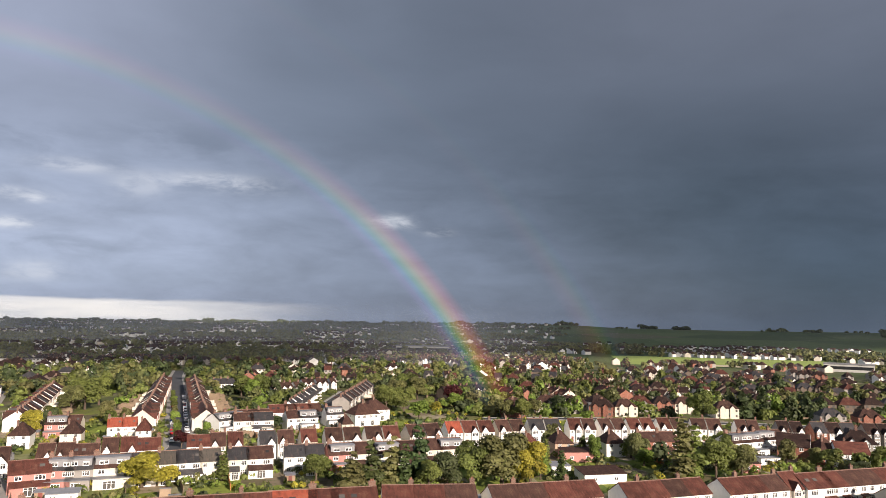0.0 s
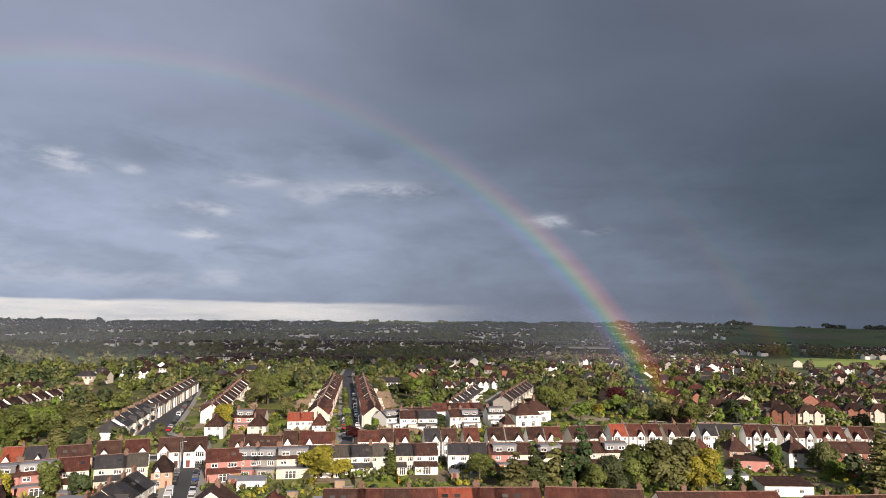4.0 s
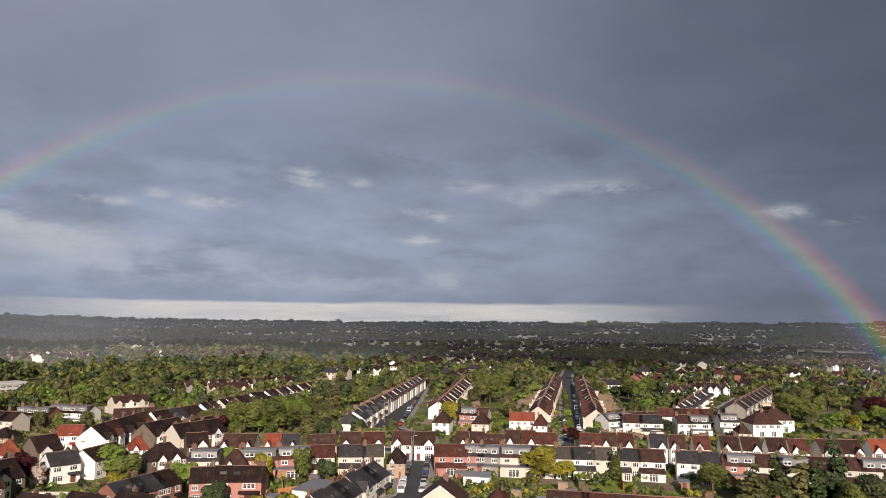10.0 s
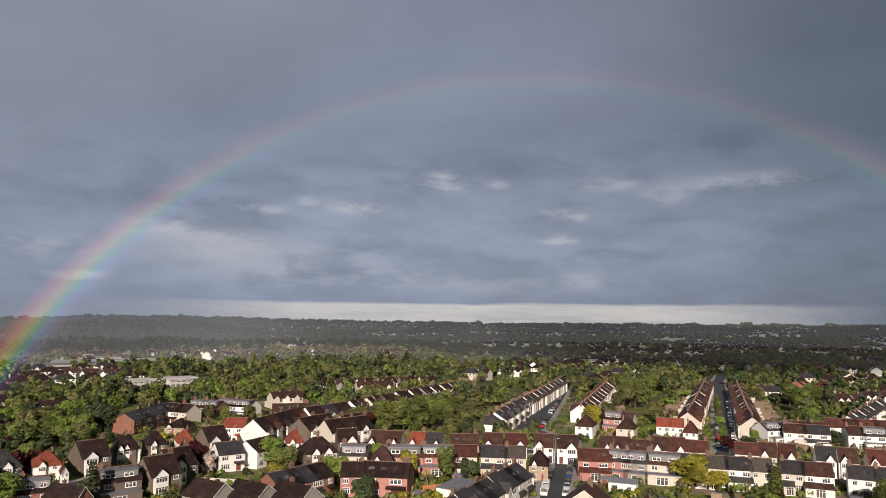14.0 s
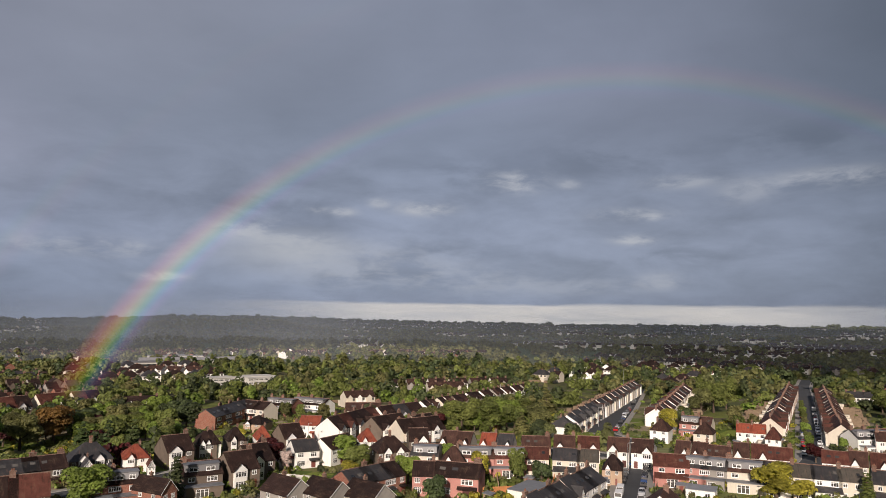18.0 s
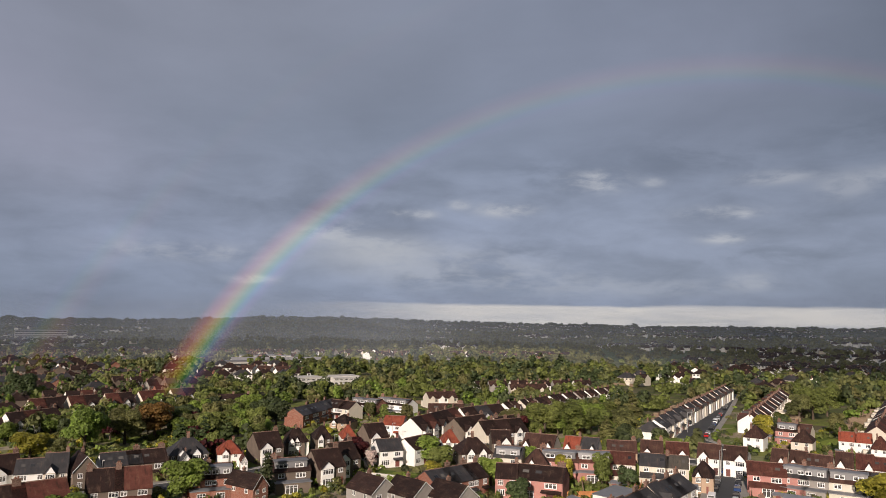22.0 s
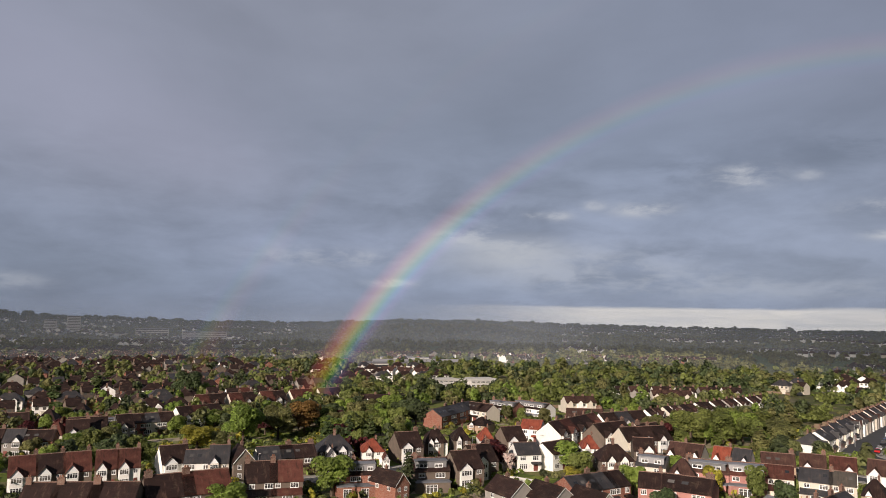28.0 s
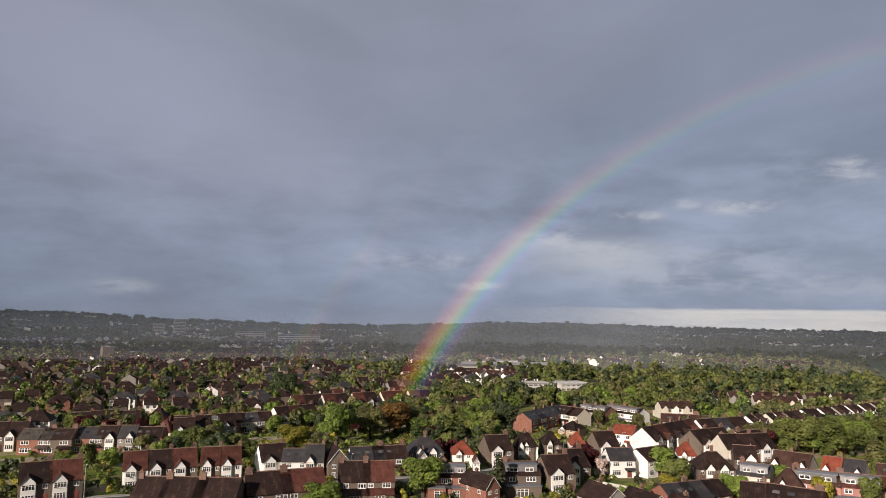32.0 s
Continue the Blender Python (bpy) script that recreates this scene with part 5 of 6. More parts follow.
for kind, x, y, tall, wide, leaf in (
        ("cypress0", 71, 210, 19, 14, "olive"), ("fir1", 74.5, 211, 17, 10, "green"), ("oak0", 82, 213, 11.5, 5.4, "green"), ("oak1", 90, 214, 10, 5, "olive"), ("oak2", 17, 197, 14, 8.0, "olive"), ("oak0", 9, 196, 12, 6, "green"), ("oak1", 25, 199, 12, 5.5, "yellow"),
        ("cypress0", 31.5, 214, 11, 6.5, "green"), ("cypress1", 35, 206, 9, 6.5, "needle"), ("round0", 29, 207, 8, 3.4, "lime"), ("fir1", -6, 197, 19.5, 8.5, "needle"), ("fir0", -13, 193, 15, 8, "olive"), ("fir1", -18.5, 191, 14, 8, "needle"), ("fir0", -23, 188, 11.5, 8, "olive"),
        ("cypress1", -9.5, 191, 13, 8, "needle"), ("oak1", 2, 193, 9.5, 4.6, "dark"), ("oak2", -3, 190, 8, 4, "green"), ("oak0", -34, 197, 8.0, 4.4, "green"), ("oak2", -78, 188, 8.5, 6.2, "yellow"), ("round1", -72, 191, 6, 3.6, "yellow"), ("cypress1", -60, 198, 8.5, 6.5, "green"),
        ("round1", -88.5, 244, 6.5, 3.4, "purple"), ("round2", -85, 254, 5, 2.4, "dark"), ("oak0", 121, 329, 15, 7, "green"), ("round1", -10, 322, 10, 5.5, "lime"), ("oak1", 6, 374, 11, 6, "purple"),
        ("oak0", -203, 196, 12, 7.5, "green"), ("oak1", -207, 182, 10, 5.5, "olive"), ("oak2", -196, 205, 11.5, 7, "green"), ("oak0", -190, 213, 10.5, 6, "green"), ("oak1", -198, 217, 11.5, 7, "lime"), ("oak2", -207, 211, 11.5, 6.5, "green"), ("oak0", -189, 226, 10, 6, "olive"), ("fir0", -180, 206, 10, 7, "olive"), ("oak1", -180, 216, 9, 5, "olive"),
        ("oak2", -212, 224, 11, 6.5, "green"), ("oak0", -216, 204, 10, 6, "lime"), ("fir1", -214, 262, 15, 9, "olive"),
        ("oak0", -252, 41, 14.5, 7.0, "lime"), ("oak1", -244, 25, 9, 6.5, "yellow"), ("oak2", -243, 31, 7, 4, "olive"), ("fir0", -262, 0, 10, 7, "olive"), ("oak1", -176, 51, 10, 6.2, "lime"), ("oak2", -170, 24, 6.5, 5, "lime"), ("cypress0", -169.5, 69, 11.5, 7.5, "dark"), ("oak0", -188, 104, 8.5, 6.2, "purple"),
        ("round0", -183.5, 106.5, 5.5, 2.4, "blossom"), ("fir0", -246, 69, 11, 6, "needle"), ("fir1", -243, 76, 11, 6, "needle"), ("fir0", -241, 83, 11, 6, "needle"), ("oak1", -268, 66, 13, 7, "orange"), ("oak2", -262, 55, 12, 6.5, "olive"), ("oak2", -393, 34, 15, 8, "dark"), ("fir1", -372, 75, 13, 7, "dark"), ("fir0", -352, 62, 12, 7, "dark"), ("fir1", -292, -36, 12, 8, "olive"),
        ("round0", -182, 126, 8, 5.5, "lime"), ("round1", -170, 122, 8.5, 4.4, "green"), ("round2", -164, 116, 5, 3.6, "yellow"), ("oak1", -157, 146, 7, 3.5, "lime"), ("round0", -131, 148, 9, 3.4, "green"), ("round2", -140, 143, 8, 3.4, "yellow"), ("round1", -124, 150, 7.5, 3.0, "dark"), ("oak1", -149, 124, 7.5, 4.2, "lime"), ("round2", -129, 116, 7, 3.4, "dark")):
    tree(kind, x, y, tall, wide, leaf)

for kind, x, y, tall, wide, leaf in (("oak0", -27.2, 350.4, 13, 6, "green"),
        ("oak1", -23.5, 367.7, 14, 6.5, "olive"),
        ("oak2", -18.6, 352.1, 12, 6, "green"),
        ("round0", -32.3, 373.3, 10, 5, "olive"),
        ("oak1", -13.8, 402.5, 13, 6, "olive"),
        ("oak2", -19.5, 411.1, 14, 7, "green"),
        ("round2", -6, 349.3, 8, 4, "green"),
        ("round1", -2.5, 342.9, 7, 3.6, "yellow"),
        ("oak0", 6.6, 359, 9, 4.5, "lime"),
        ("oak0", -99.7, 395.1, 13, 6, "green"),
        ("oak2", -99.3, 374.5, 12, 5.5, "lime"),
        ("oak1", -114.2, 404.5, 12, 5.5, "green"),
        ("fir0", -71.9, 310.7, 11, 7, "green"),
        ("fir1", -53.9, 313, 13, 8, "olive"),
        ("oak0", -168, 334.8, 15, 7.5, "green"),
        ("oak1", -170.4, 353.2, 14, 7, "green"),
        ("oak2", -170, 326.1, 12, 6, "olive"),
        ("round1", -159.3, 292, 8, 4, "green"),
        ("oak1", -151.6, 263.6, 9, 4.5, "yellow"),
        ("oak2", 29.5, 331.5, 9, 5, "olive"),
        ("oak0", 37.2, 328.2, 10, 5, "green"),
        ("round2", 46.1, 349.1, 8, 4, "olive"),
        ("oak1", 58.2, 354.3, 9, 4.6, "dark"),
        ("round0", -232.9, -35.6, 7, 3, "green"),
        ("round1", -229, -29.9, 7, 3.4, "lime"),
        ("round2", -236.5, -42.7, 5, 2.6, "lime"),
        ("oak0", -252.4, -1.1, 9, 4, "olive"),
        ("fir0", -338.1, -51.8, 11, 8, "olive"),
        ("fir1", -376.5, -24.8, 15, 11, "needle"),
        ("fir0", -430.2, -9.5, 15, 10, "needle"),
        ("oak1", -255, -10.9, 7, 4, "lime")):
    tree(kind, x, y, tall, wide, leaf)

for k in range(9):
    tree("far_fir%d" % (k % 2), 145 + 5.5 * k + rnd.uniform(-2, 2), 352 + rnd.uniform(-9, 7), rnd.uniform(12, 17), rnd.uniform(7, 9), "dark", "in a tall dark clump", "dark clump")
for k in range(26):
    a, s = rnd.uniform(0, 1), rnd.uniform(-1, 1)
    tree("oak%d" % (k % 3) if k % 2 else "round%d" % (k % 3), -272 + 22 * s - 14 * a, 72 + 46 * a, rnd.uniform(8, 12), rnd.uniform(4.5, 6.5), rnd.choice(("green", "lime", "olive", "lime", "green", "dark")), "in the copse between the streets", "copse")

# street and garden trees of the middle distance
done, belts = 0, {}
for k in range(14000):
    az, r = rnd.uniform(-36, 108), rnd.uniform(225, 740)
    x, y = -r * math.sin(radians(az)), r * math.cos(radians(az))
    dense = noise.noise((x / 55, y / 55, 3.0)) + (0.24 if az < -2 and 410 < r < 600 else 0.0) + 0.13 * smooth(225, 260, r) * (1 - smooth(560, 700, r)) + (-0.14 if -2 < az < 37 and r < 420 else 0.16 if 4 < az < 36 else 0.22 if az > 72 else 0.0) + 0.12 * smooth(300, 520, r) + (0.16 if 36 < az < 67 and r > 330 else 0.0) + (0.14 if -4 < az < 36 and 420 < r < 560 else 0.0)
    if dense < 0.12 + rnd.random() * 0.35 or not clear(x, y, 0.5) or (abs((x - 215) * 0.2 + (y - 900) * 0.98) < 112 and 150 < x < 530):
        continue
    if -33 < az < -13 and r > 590:
        continue
    leaf = rnd.choice(("green", "green", "green", "lime", "olive", "olive", "dark", "dark", "lime", "wood", "needle", "purple" if r < 300 else "green") if r < 450 else ("green", "olive", "dark", "wood", "wood", "dark", "olive", "dark", "green"))
    if r > 335 or done >= 200:
        PLOTS.append((x, y, 2.6))
        if sum(len(v) for v in belts.values()) >= 2600:
            continue
        belts.setdefault(("dark" if leaf == "needle" else leaf, r < 470), []).append((x, y, -0.5, rnd.uniform(2.4, 5.4), rnd.uniform(5, 9) + 5 * rnd.random() ** 4))
        continue
    done += 1
    kind = "far_fir%d" % (done % 2) if leaf == "needle" else "round%d" % (done % 3)
    tree(kind, x, y, rnd.uniform(5, 9), rnd.uniform(2.5, 4.5), leaf, "between the roofs")

# garden shrubs
SHRUBS = [leaf_mesh("garden_shrub", [(0, 0, 0.5, 0.6, 0.8), (0.4, 0.2, 0.4, 0.45, 0.8), (-0.4, 0.1, 0.35, 0.45, 0.8), (0.1, -0.4, 0.4, 0.4, 0.8)], 160, 0.17, LEAF["green"], 0.2, 40 + k) for k in range(3)]
done = 0
for k in range(5000):
    if done >= 220:
        break
    az, r = rnd.uniform(-35, 107), rnd.uniform(135, 300)
    x, y = -r * math.sin(radians(az)), r * math.cos(radians(az))
    if not clear(x, y, -0.8):
        continue
    done += 1
    s = rnd.uniform(1.1, 2.6)
    ob = thing("garden_shrub", pose(x, y, 0, 0, 0, rnd.uniform(0, 360)) @ Matrix.Diagonal((s, s, s * rnd.uniform(0.8, 1.4), 1)), "rounded green shrub in a back garden", "shrub", "garden shrubs", SHRUBS[done % 3])
    ob.material_slots[0].link = "OBJECT"
    ob.material_slots[0].material = LEAF[rnd.choice(("green", "lime", "dark", "olive", "yellow", "green"))]


# ---- garden fences, sheds, low outbuildings ----
def fence_meshes(run, tall=1.7):
    """Upright boards, every other one set back, as one panel."""
    bm, k, line = B(), int(run / 0.15), []
    for j in range(k):
        y = -0.03 if j % 2 else -0.012
        line += [(j * run / k + 0.004, y), ((j + 1) * run / k - 0.004, y)]
    line += [(run - 0.004, 0.02), (0.004, 0.02)]
    low, high = [bm.verts.new((x, y, 0.1)) for x, y in line], [bm.verts.new((x, y, tall)) for x, y in line]
    bm.faces.new(low[::-1])
    bm.faces.new(high)
    for i in range(len(line)):
        j = (i + 1) % len(line)
        bm.faces.new((low[i], low[j], high[j], high[i]))
    return bm


def fence(x, y, turn, panels, run, mat, label):
    """Boarded panels between posts, from a point along turn."""
    ob = thing("garden_fence", pose(x, y, 0, 0, 0, turn), label, "fence", "garden fences")
    panel = kit(("panel", run, mat.name), lambda: mesh_of("panel", fence_meshes(run), mat))
    post = kit(("post", mat.name), lambda: mesh_of("post", box(B(), -0.06, 0.06, -0.07, 0.07, -0.1, 1.85), mat))
    for i in range(panels):
        part("panel", panel, None, ob, m=pose(i * run, 0, 0))
    for i in range(panels + 1):
        part("post", post, None, ob, m=pose(i * run, 0, 0))
    return ob


for i, (x, y, turn, w) in enumerate(BACKS):
    if i % 2:
        continue
    p = pose(x, y, 0, 0, 0, turn) @ Vector((w / 2, 8.2, 0))
    fence(p.x, p.y, turn + 90, 3, 3.6, ORANGE_FENCE if i % 10 == 4 else FENCE, "bright orange boarded garden fence" if i % 10 == 4 else "weathered brown boarded fence between back gardens")
fence(-178, 98, 32, 5, 2.7, CONCRETE, "long pale concrete panel fence along gardens")
fence(-131, 127, 63, 5, 3.0, ORANGE_FENCE, "bright orange boarded garden fence")
fence(-264, -34, 35, 2, 3.0, ORANGE_FENCE, "bright orange boarded garden fence")


def outbuilding(x, y, turn, w, d, h, wall, roof, slope=0.5, name="outbuilding", label="low white outbuilding with a single-pitch roof"):
    ob = thing(name, pose(x, y, 0, 0, 0, turn), label, name.replace("_", " "))
    part("wall", prism(B(), [(-d / 2, 0), (d / 2, 0), (d / 2, h + slope), (-d / 2, h)], -w / 2, w / 2), wall, ob)
    part("roof", prism(B(), [(-d / 2 - 0.2, h - 0.02), (d / 2 + 0.2, h + slope + 0.03), (d / 2 + 0.2, h + slope + 0.17), (-d / 2 - 0.2, h + 0.12)], -w / 2 - 0.2, w / 2 + 0.2), roof, ob)
    if w > 4:
        for k in (-0.25, 0.25):
            window(ob, k * w, -d / 2, 1.0, 1.2, 1.0, 2)
    else:
        door(ob, 0, -d / 2, 0.05)
    PLOTS.append((x, y, max(w, d) / 2))


outbuilding(46, 206, 14, 13, 7, 2.7, WALLS["white"], ROOFS["brown"], 0.9)
outbuilding(35.5, 216, 10, 6, 6, 2.6, WALLS["white"], LEAD, 0.2)
outbuilding(45, 236, 8, 11, 6, 3.2, WALLS["pink"], ROOFS["brown"], 0.5, label="long brick extension with a tiled lean-to roof")
outbuilding(-113, 159, 35, 6, 5, 2.6, WALLS["white"], LEAD, 0.1, label="low white outbuilding with a felt roof")
outbuilding(-117.5, 138, 105, 12, 7, 2.9, WALLS["white"], LEAD, 0.1, label="low white outbuilding with a flat felt roof")
outbuilding(-163, 141, 45, 14, 5, 2.8, WALLS["cream"], ROOFS["umber"], 0.4, label="low cream outbuilding with a dark roof")
outbuilding(-153, 150, 40, 10, 5, 2.8, WALLS["cream"], ROOFS["brown"], 0.4, label="low cream outbuilding with a brown roof")
outbuilding(96, 224, 10, 6, 5, 2.8, WALLS["pink"], ROOFS["brown"], 0.5, label="small brick outbuilding with a tiled roof")
outbuilding(108, 236, 10, 7, 3, 2.2, WALLS["white"], LEAD, 0.1, label="long white garden room with a flat roof")
outbuilding(-90, 172, 20, 7, 5, 2.6, WALLS["white"], LEAD, 0.15, label="low white garden room with a felt roof")
outbuilding(7, 376.7, 12, 22, 8, 3.0, WALLS["dim"], ROOFS["umber"], 0.8, label="long low workshop with a dark roof")
outbuilding(26.7, 404.9, 10, 24, 8, 3.0, WALLS["grey"], LEAD, 0.6, label="long low workshop with a grey felt roof")
outbuilding(13.9, 438.5, 10, 18, 8, 3.2, WALLS["dim"], ROOFS["slate"], 0.8, label="low dark workshop among the back gardens")
done = 0
for k in range(900):
    if done >= 40:
        break
    az, r = rnd.uniform(-34, 60), rnd.uniform(172, 205) if k % 2 else rnd.uniform(225, 300)
    x, y = -r * math.sin(radians(az)), r * math.cos(radians(az))
    if clear(x, y, 0.6):
        done += 1
        outbuilding(x, y, 18 + rnd.choice((0, 90, 180)), 2.6, 2.0, 1.9, FENCE, LEAD, 0.3, "garden_shed", "small wooden garden shed with a felt roof")


# ---- parked cars ----
def car_body(van=False):
    side = [(-2.1, 0.32), (2.05, 0.32), (2.12, 0.62), (1.95, 0.86), (1.0, 0.98), (-1.9, 1.0), (-2.12, 0.75)] if not van else [(-2.5, 0.35), (2.4, 0.35), (2.45, 0.8), (2.1, 1.15), (1.5, 2.0), (-2.5, 2.05)]
    bm = prism(B(), [(p, q) for p, q in side], -0.88, 0.88, "y")
    bmesh.ops.bevel(bm, geom=bm.edges[:], offset=0.06, segments=2, affect="EDGES")
    return bm


def car(x, y, turn, paint, van=False):
    key = "van" if van else "car"
    name = ("white" if van else paint) + (" van" if van else " car")
    ob = thing(key, pose(x, y, 0.06, 0, 0, turn), f"{name} parked at the kerb of a street", key, "parked cars")
    body = part("body", kit(key + "body", lambda: mesh_of("body", car_body(van), CAR_PAINT["white"])), None, ob)
    body.material_slots[0].link = "OBJECT"
    body.material_slots[0].material = CAR_PAINT[paint]
    if van:
        part("windscreen", kit("vanscreen", lambda: mesh_of("windscreen", hull(B(), [(2.08, -0.8, 1.2), (2.12, -0.8, 1.2), (2.12, 0.8, 1.2), (2.08, 0.8, 1.2)], [(1.56, -0.74, 1.92), (1.62, -0.74, 1.92), (1.62, 0.74, 1.92), (1.56, 0.74, 1.92)]), GLASS)), None, ob)
    else:
        part("cabin_glass", kit("cabin", lambda: mesh_of("cabin_glass", hull(B(), [(-1.85, -0.8, 0.97), (1.1, -0.8, 0.97), (1.1, 0.8, 0.97), (-1.85, 0.8, 0.97)], [(-1.35, -0.64, 1.43), (0.35, -0.64, 1.43), (0.35, 0.64, 1.43), (-1.35, 0.64, 1.43)]), GLASS)), None, ob)
        top = part("roof", kit("cartop", lambda: mesh_of("roof", hull(B(), [(-1.38, -0.66, 1.425), (0.4, -0.66, 1.425), (0.4, 0.66, 1.425), (-1.38, 0.66, 1.425)], [(-1.25, -0.56, 1.49), (0.2, -0.56, 1.49), (0.2, 0.56, 1.49), (-1.25, 0.56, 1.49)]), CAR_PAINT["white"])), None, ob)
        top.material_slots[0].link = "OBJECT"
        top.material_slots[0].material = CAR_PAINT[paint]
    wheel = kit("wheel", lambda: mesh_of("wheel", tube(B(), (0, -0.1, 0), (0, 0.1, 0), 0.32, 0.32, 12), RUBBER))
    for wx in (-1.3, 1.3):
        for wy in (-0.82, 0.82):
            part("wheel", wheel, None, ob, m=pose(wx, wy, 0.32))


def park(ax, ay, bx, by, off, count, full=0.8):
    """Cars along a kerb."""
    a, b = Vector((ax, ay)), Vector((bx, by))
    d = (b - a).normalized()
    for i in range(count):
        if rnd.random() < full:
            p = a + (b - a) * ((i + 0.5) / count) + Vector((-d.y, d.x)) * off
            van = rnd.random() < 0.12
            car(p.x, p.y, math.degrees(math.atan2(d.y, d.x)) + rnd.choice((0, 180)), "white" if van else rnd.choice(("white", "white", "silver", "black", "black", "blue", "grey", "red")), van)


park(-99, 153, -124, 197, 2.7, 8)
park(-99, 153, -124, 197, -2.7, 7)
park(-168, 242, -222, 342, 4.6, 17, 0.8)
park(-168, 242, -222, 342, -4.6, 17, 0.8)
park(-92, 252, -143, 386, 2.7, 17, 0.75)
park(-92, 252, -143, 386, -2.7, 17, 0.75)
park(-110, 213, -60, 226, 2.6, 6, 0.5)
park(-192, -20, -194, 50, 2.4, 7, 0.6)
car(-199.5, 25, 95, "red")


# ---- street lamps ----
def street_lamp(x, y, turn, tall=8.0):
    ob = thing("street_lamp", pose(x, y, 0.1, 0, 0, turn), "tall pale grey steel street lamp", "street lamp", "street lamps")
    part("pole", tube(B(), (0, 0, 0), (0, 0, tall), 0.11, 0.06, 8), STEEL, ob)
    part("arm", tube(B(), (0, 0, tall - 0.1), (1.2, 0, tall + 0.15), 0.05, 0.04, 6), STEEL, ob)
    part("lamp_head", box(B(), 1.0, 1.75, -0.16, 0.16, tall + 0.08, tall + 0.24), CONCRETE, ob)


for x, y, turn, tall in ((-193.5, -30, 180, 8), (-195, 36, 0, 8), (-200, 103, 0, 8), (-120.5, 186, 30, 8), (-211, 131, 0, 8), (-93, 262, 20, 7), (-112, 312, 200, 7), (-246, 376, 0, 14), (-176, 250, 20, 8)):
    street_lamp(x, y, turn, tall)
# small street trees of the north streets
for k in range(14):
    f = (k + 0.5) / 14
    tree("round%d" % (k % 3), -88 - 58 * f + (5 if k % 2 else -5), 254 + 146 * f + (2 if k % 2 else -2), rnd.uniform(4.5, 6.5), rnd.uniform(1.6, 2.4), rnd.choice(("green", "olive", "lime")), "along the north street", "street trees")

# ---- far woods and far houses, past counting ----
def far_woods(name, spots, size, leaf, label, per=34):
    g = np.random.default_rng(len(spots))
    base = np.array(spots)
    k = len(base)
    u = g.normal(size=(k, per, 3))
    u /= np.linalg.norm(u, axis=2)[..., None]
    u[..., 2] = np.abs(u[..., 2]) * 1.0 - 0.15
    wide, tall = base[:, 3], base[:, 4]
    size3 = np.stack([wide, wide, tall * 0.55], 1)[:, None, :]
    lobes = g.normal(size=(k, 6, 3)) * 0.36
    own = g.integers(0, 6, (k, per))
    off = np.take_along_axis(lobes, own[..., None].repeat(3, 2), 1) if per >= 60 else 0.0
    at = base[:, None, :3] + (off + u * (0.62 if per >= 60 else 1.0) * (0.7 + 0.3 * g.random((k, per, 1)))) * size3
    at[..., 2] += (tall * 0.45)[:, None]
    nor = u + g.normal(size=u.shape) * 0.30
    nor /= np.linalg.norm(nor, axis=2)[..., None]
    a = np.cross(nor, g.normal(size=u.shape))
    a /= np.linalg.norm(a, axis=2)[..., None]
    b = np.cross(nor, a)
    s = size * (0.6 + 0.8 * g.random((k, per, 1)))
    quad = np.stack([at - a * s - b * s, at + a * s - b * s, at + a * s + b * s, at - a * s + b * s], 2).reshape(-1, 3)
    me = bpy.data.meshes.new(name)
    me.from_pydata(quad.tolist(), [], np.arange(len(quad)).reshape(-1, 4).tolist())
    me.materials.append(LEAF[leaf])
    return tagged(new(name, me), label, "wood", kind="stuff")


for (leaf, near), spots in sorted(belts.items()):
    far_woods("tree_belt", spots, 0.46 if near else 0.66, leaf, TREE_WORDS[leaf].replace("tree", "trees") + " between the farther roofs", 270 if near else 150)

# fences, sheds and rear extensions of the farther gardens
boards, huts, wings, slabs = [], [], [], []


def block(m, x0, x1, y0, y1, z0, z1):
    return m, ((x0, y0, z0), (x1, y0, z0), (x1, y1, z0), (x0, y1, z0), (x0, y0, z1), (x1, y0, z1), (x1, y1, z1), (x0, y1, z1)), ((0, 1, 5, 4), (1, 2, 6, 5), (2, 3, 7, 6), (3, 0, 4, 7), (4, 5, 6, 7))


for x, y, turn, w in GARDENS + [b for b in BACKS if math.hypot(b[0], b[1]) > 235]:
    m = pose(x, y, 0, 0, 0, turn)
    end = m @ Vector((0, 13, 0))
    if math.hypot(x, y) > 640 or not clear(end.x, end.y, -2.0):
        continue
    deep = rnd.uniform(12, 16)
    boards.append(block(m, w / 2, w / 2 + 0.08, 5.0, deep, 0, 1.7))
    boards.append(block(m, -w / 2, w / 2, deep, deep + 0.08, 0, 1.7))
    if rnd.random() < 0.6:
        a = rnd.uniform(-w / 2 + 0.3, w / 2 - 2.6)
        huts.append(block(m, a, a + rnd.uniform(1.8, 2.6), deep - 2.6, deep - 0.4, 0, 2.2))
    if rnd.random() < 0.55:
        wings.append(block(m, -w / 2 + 0.2, -w / 2 + rnd.uniform(2.6, w * 0.7), 4.0, rnd.uniform(6.5, 8.0), 0, rnd.uniform(2.5, 3.0)))
    if rnd.random() < 0.7:
        slabs.append(block(m, -w / 2 + 0.3, w / 2 - 0.3, 4.2, rnd.uniform(7.5, 10.5), 0, 0.07))

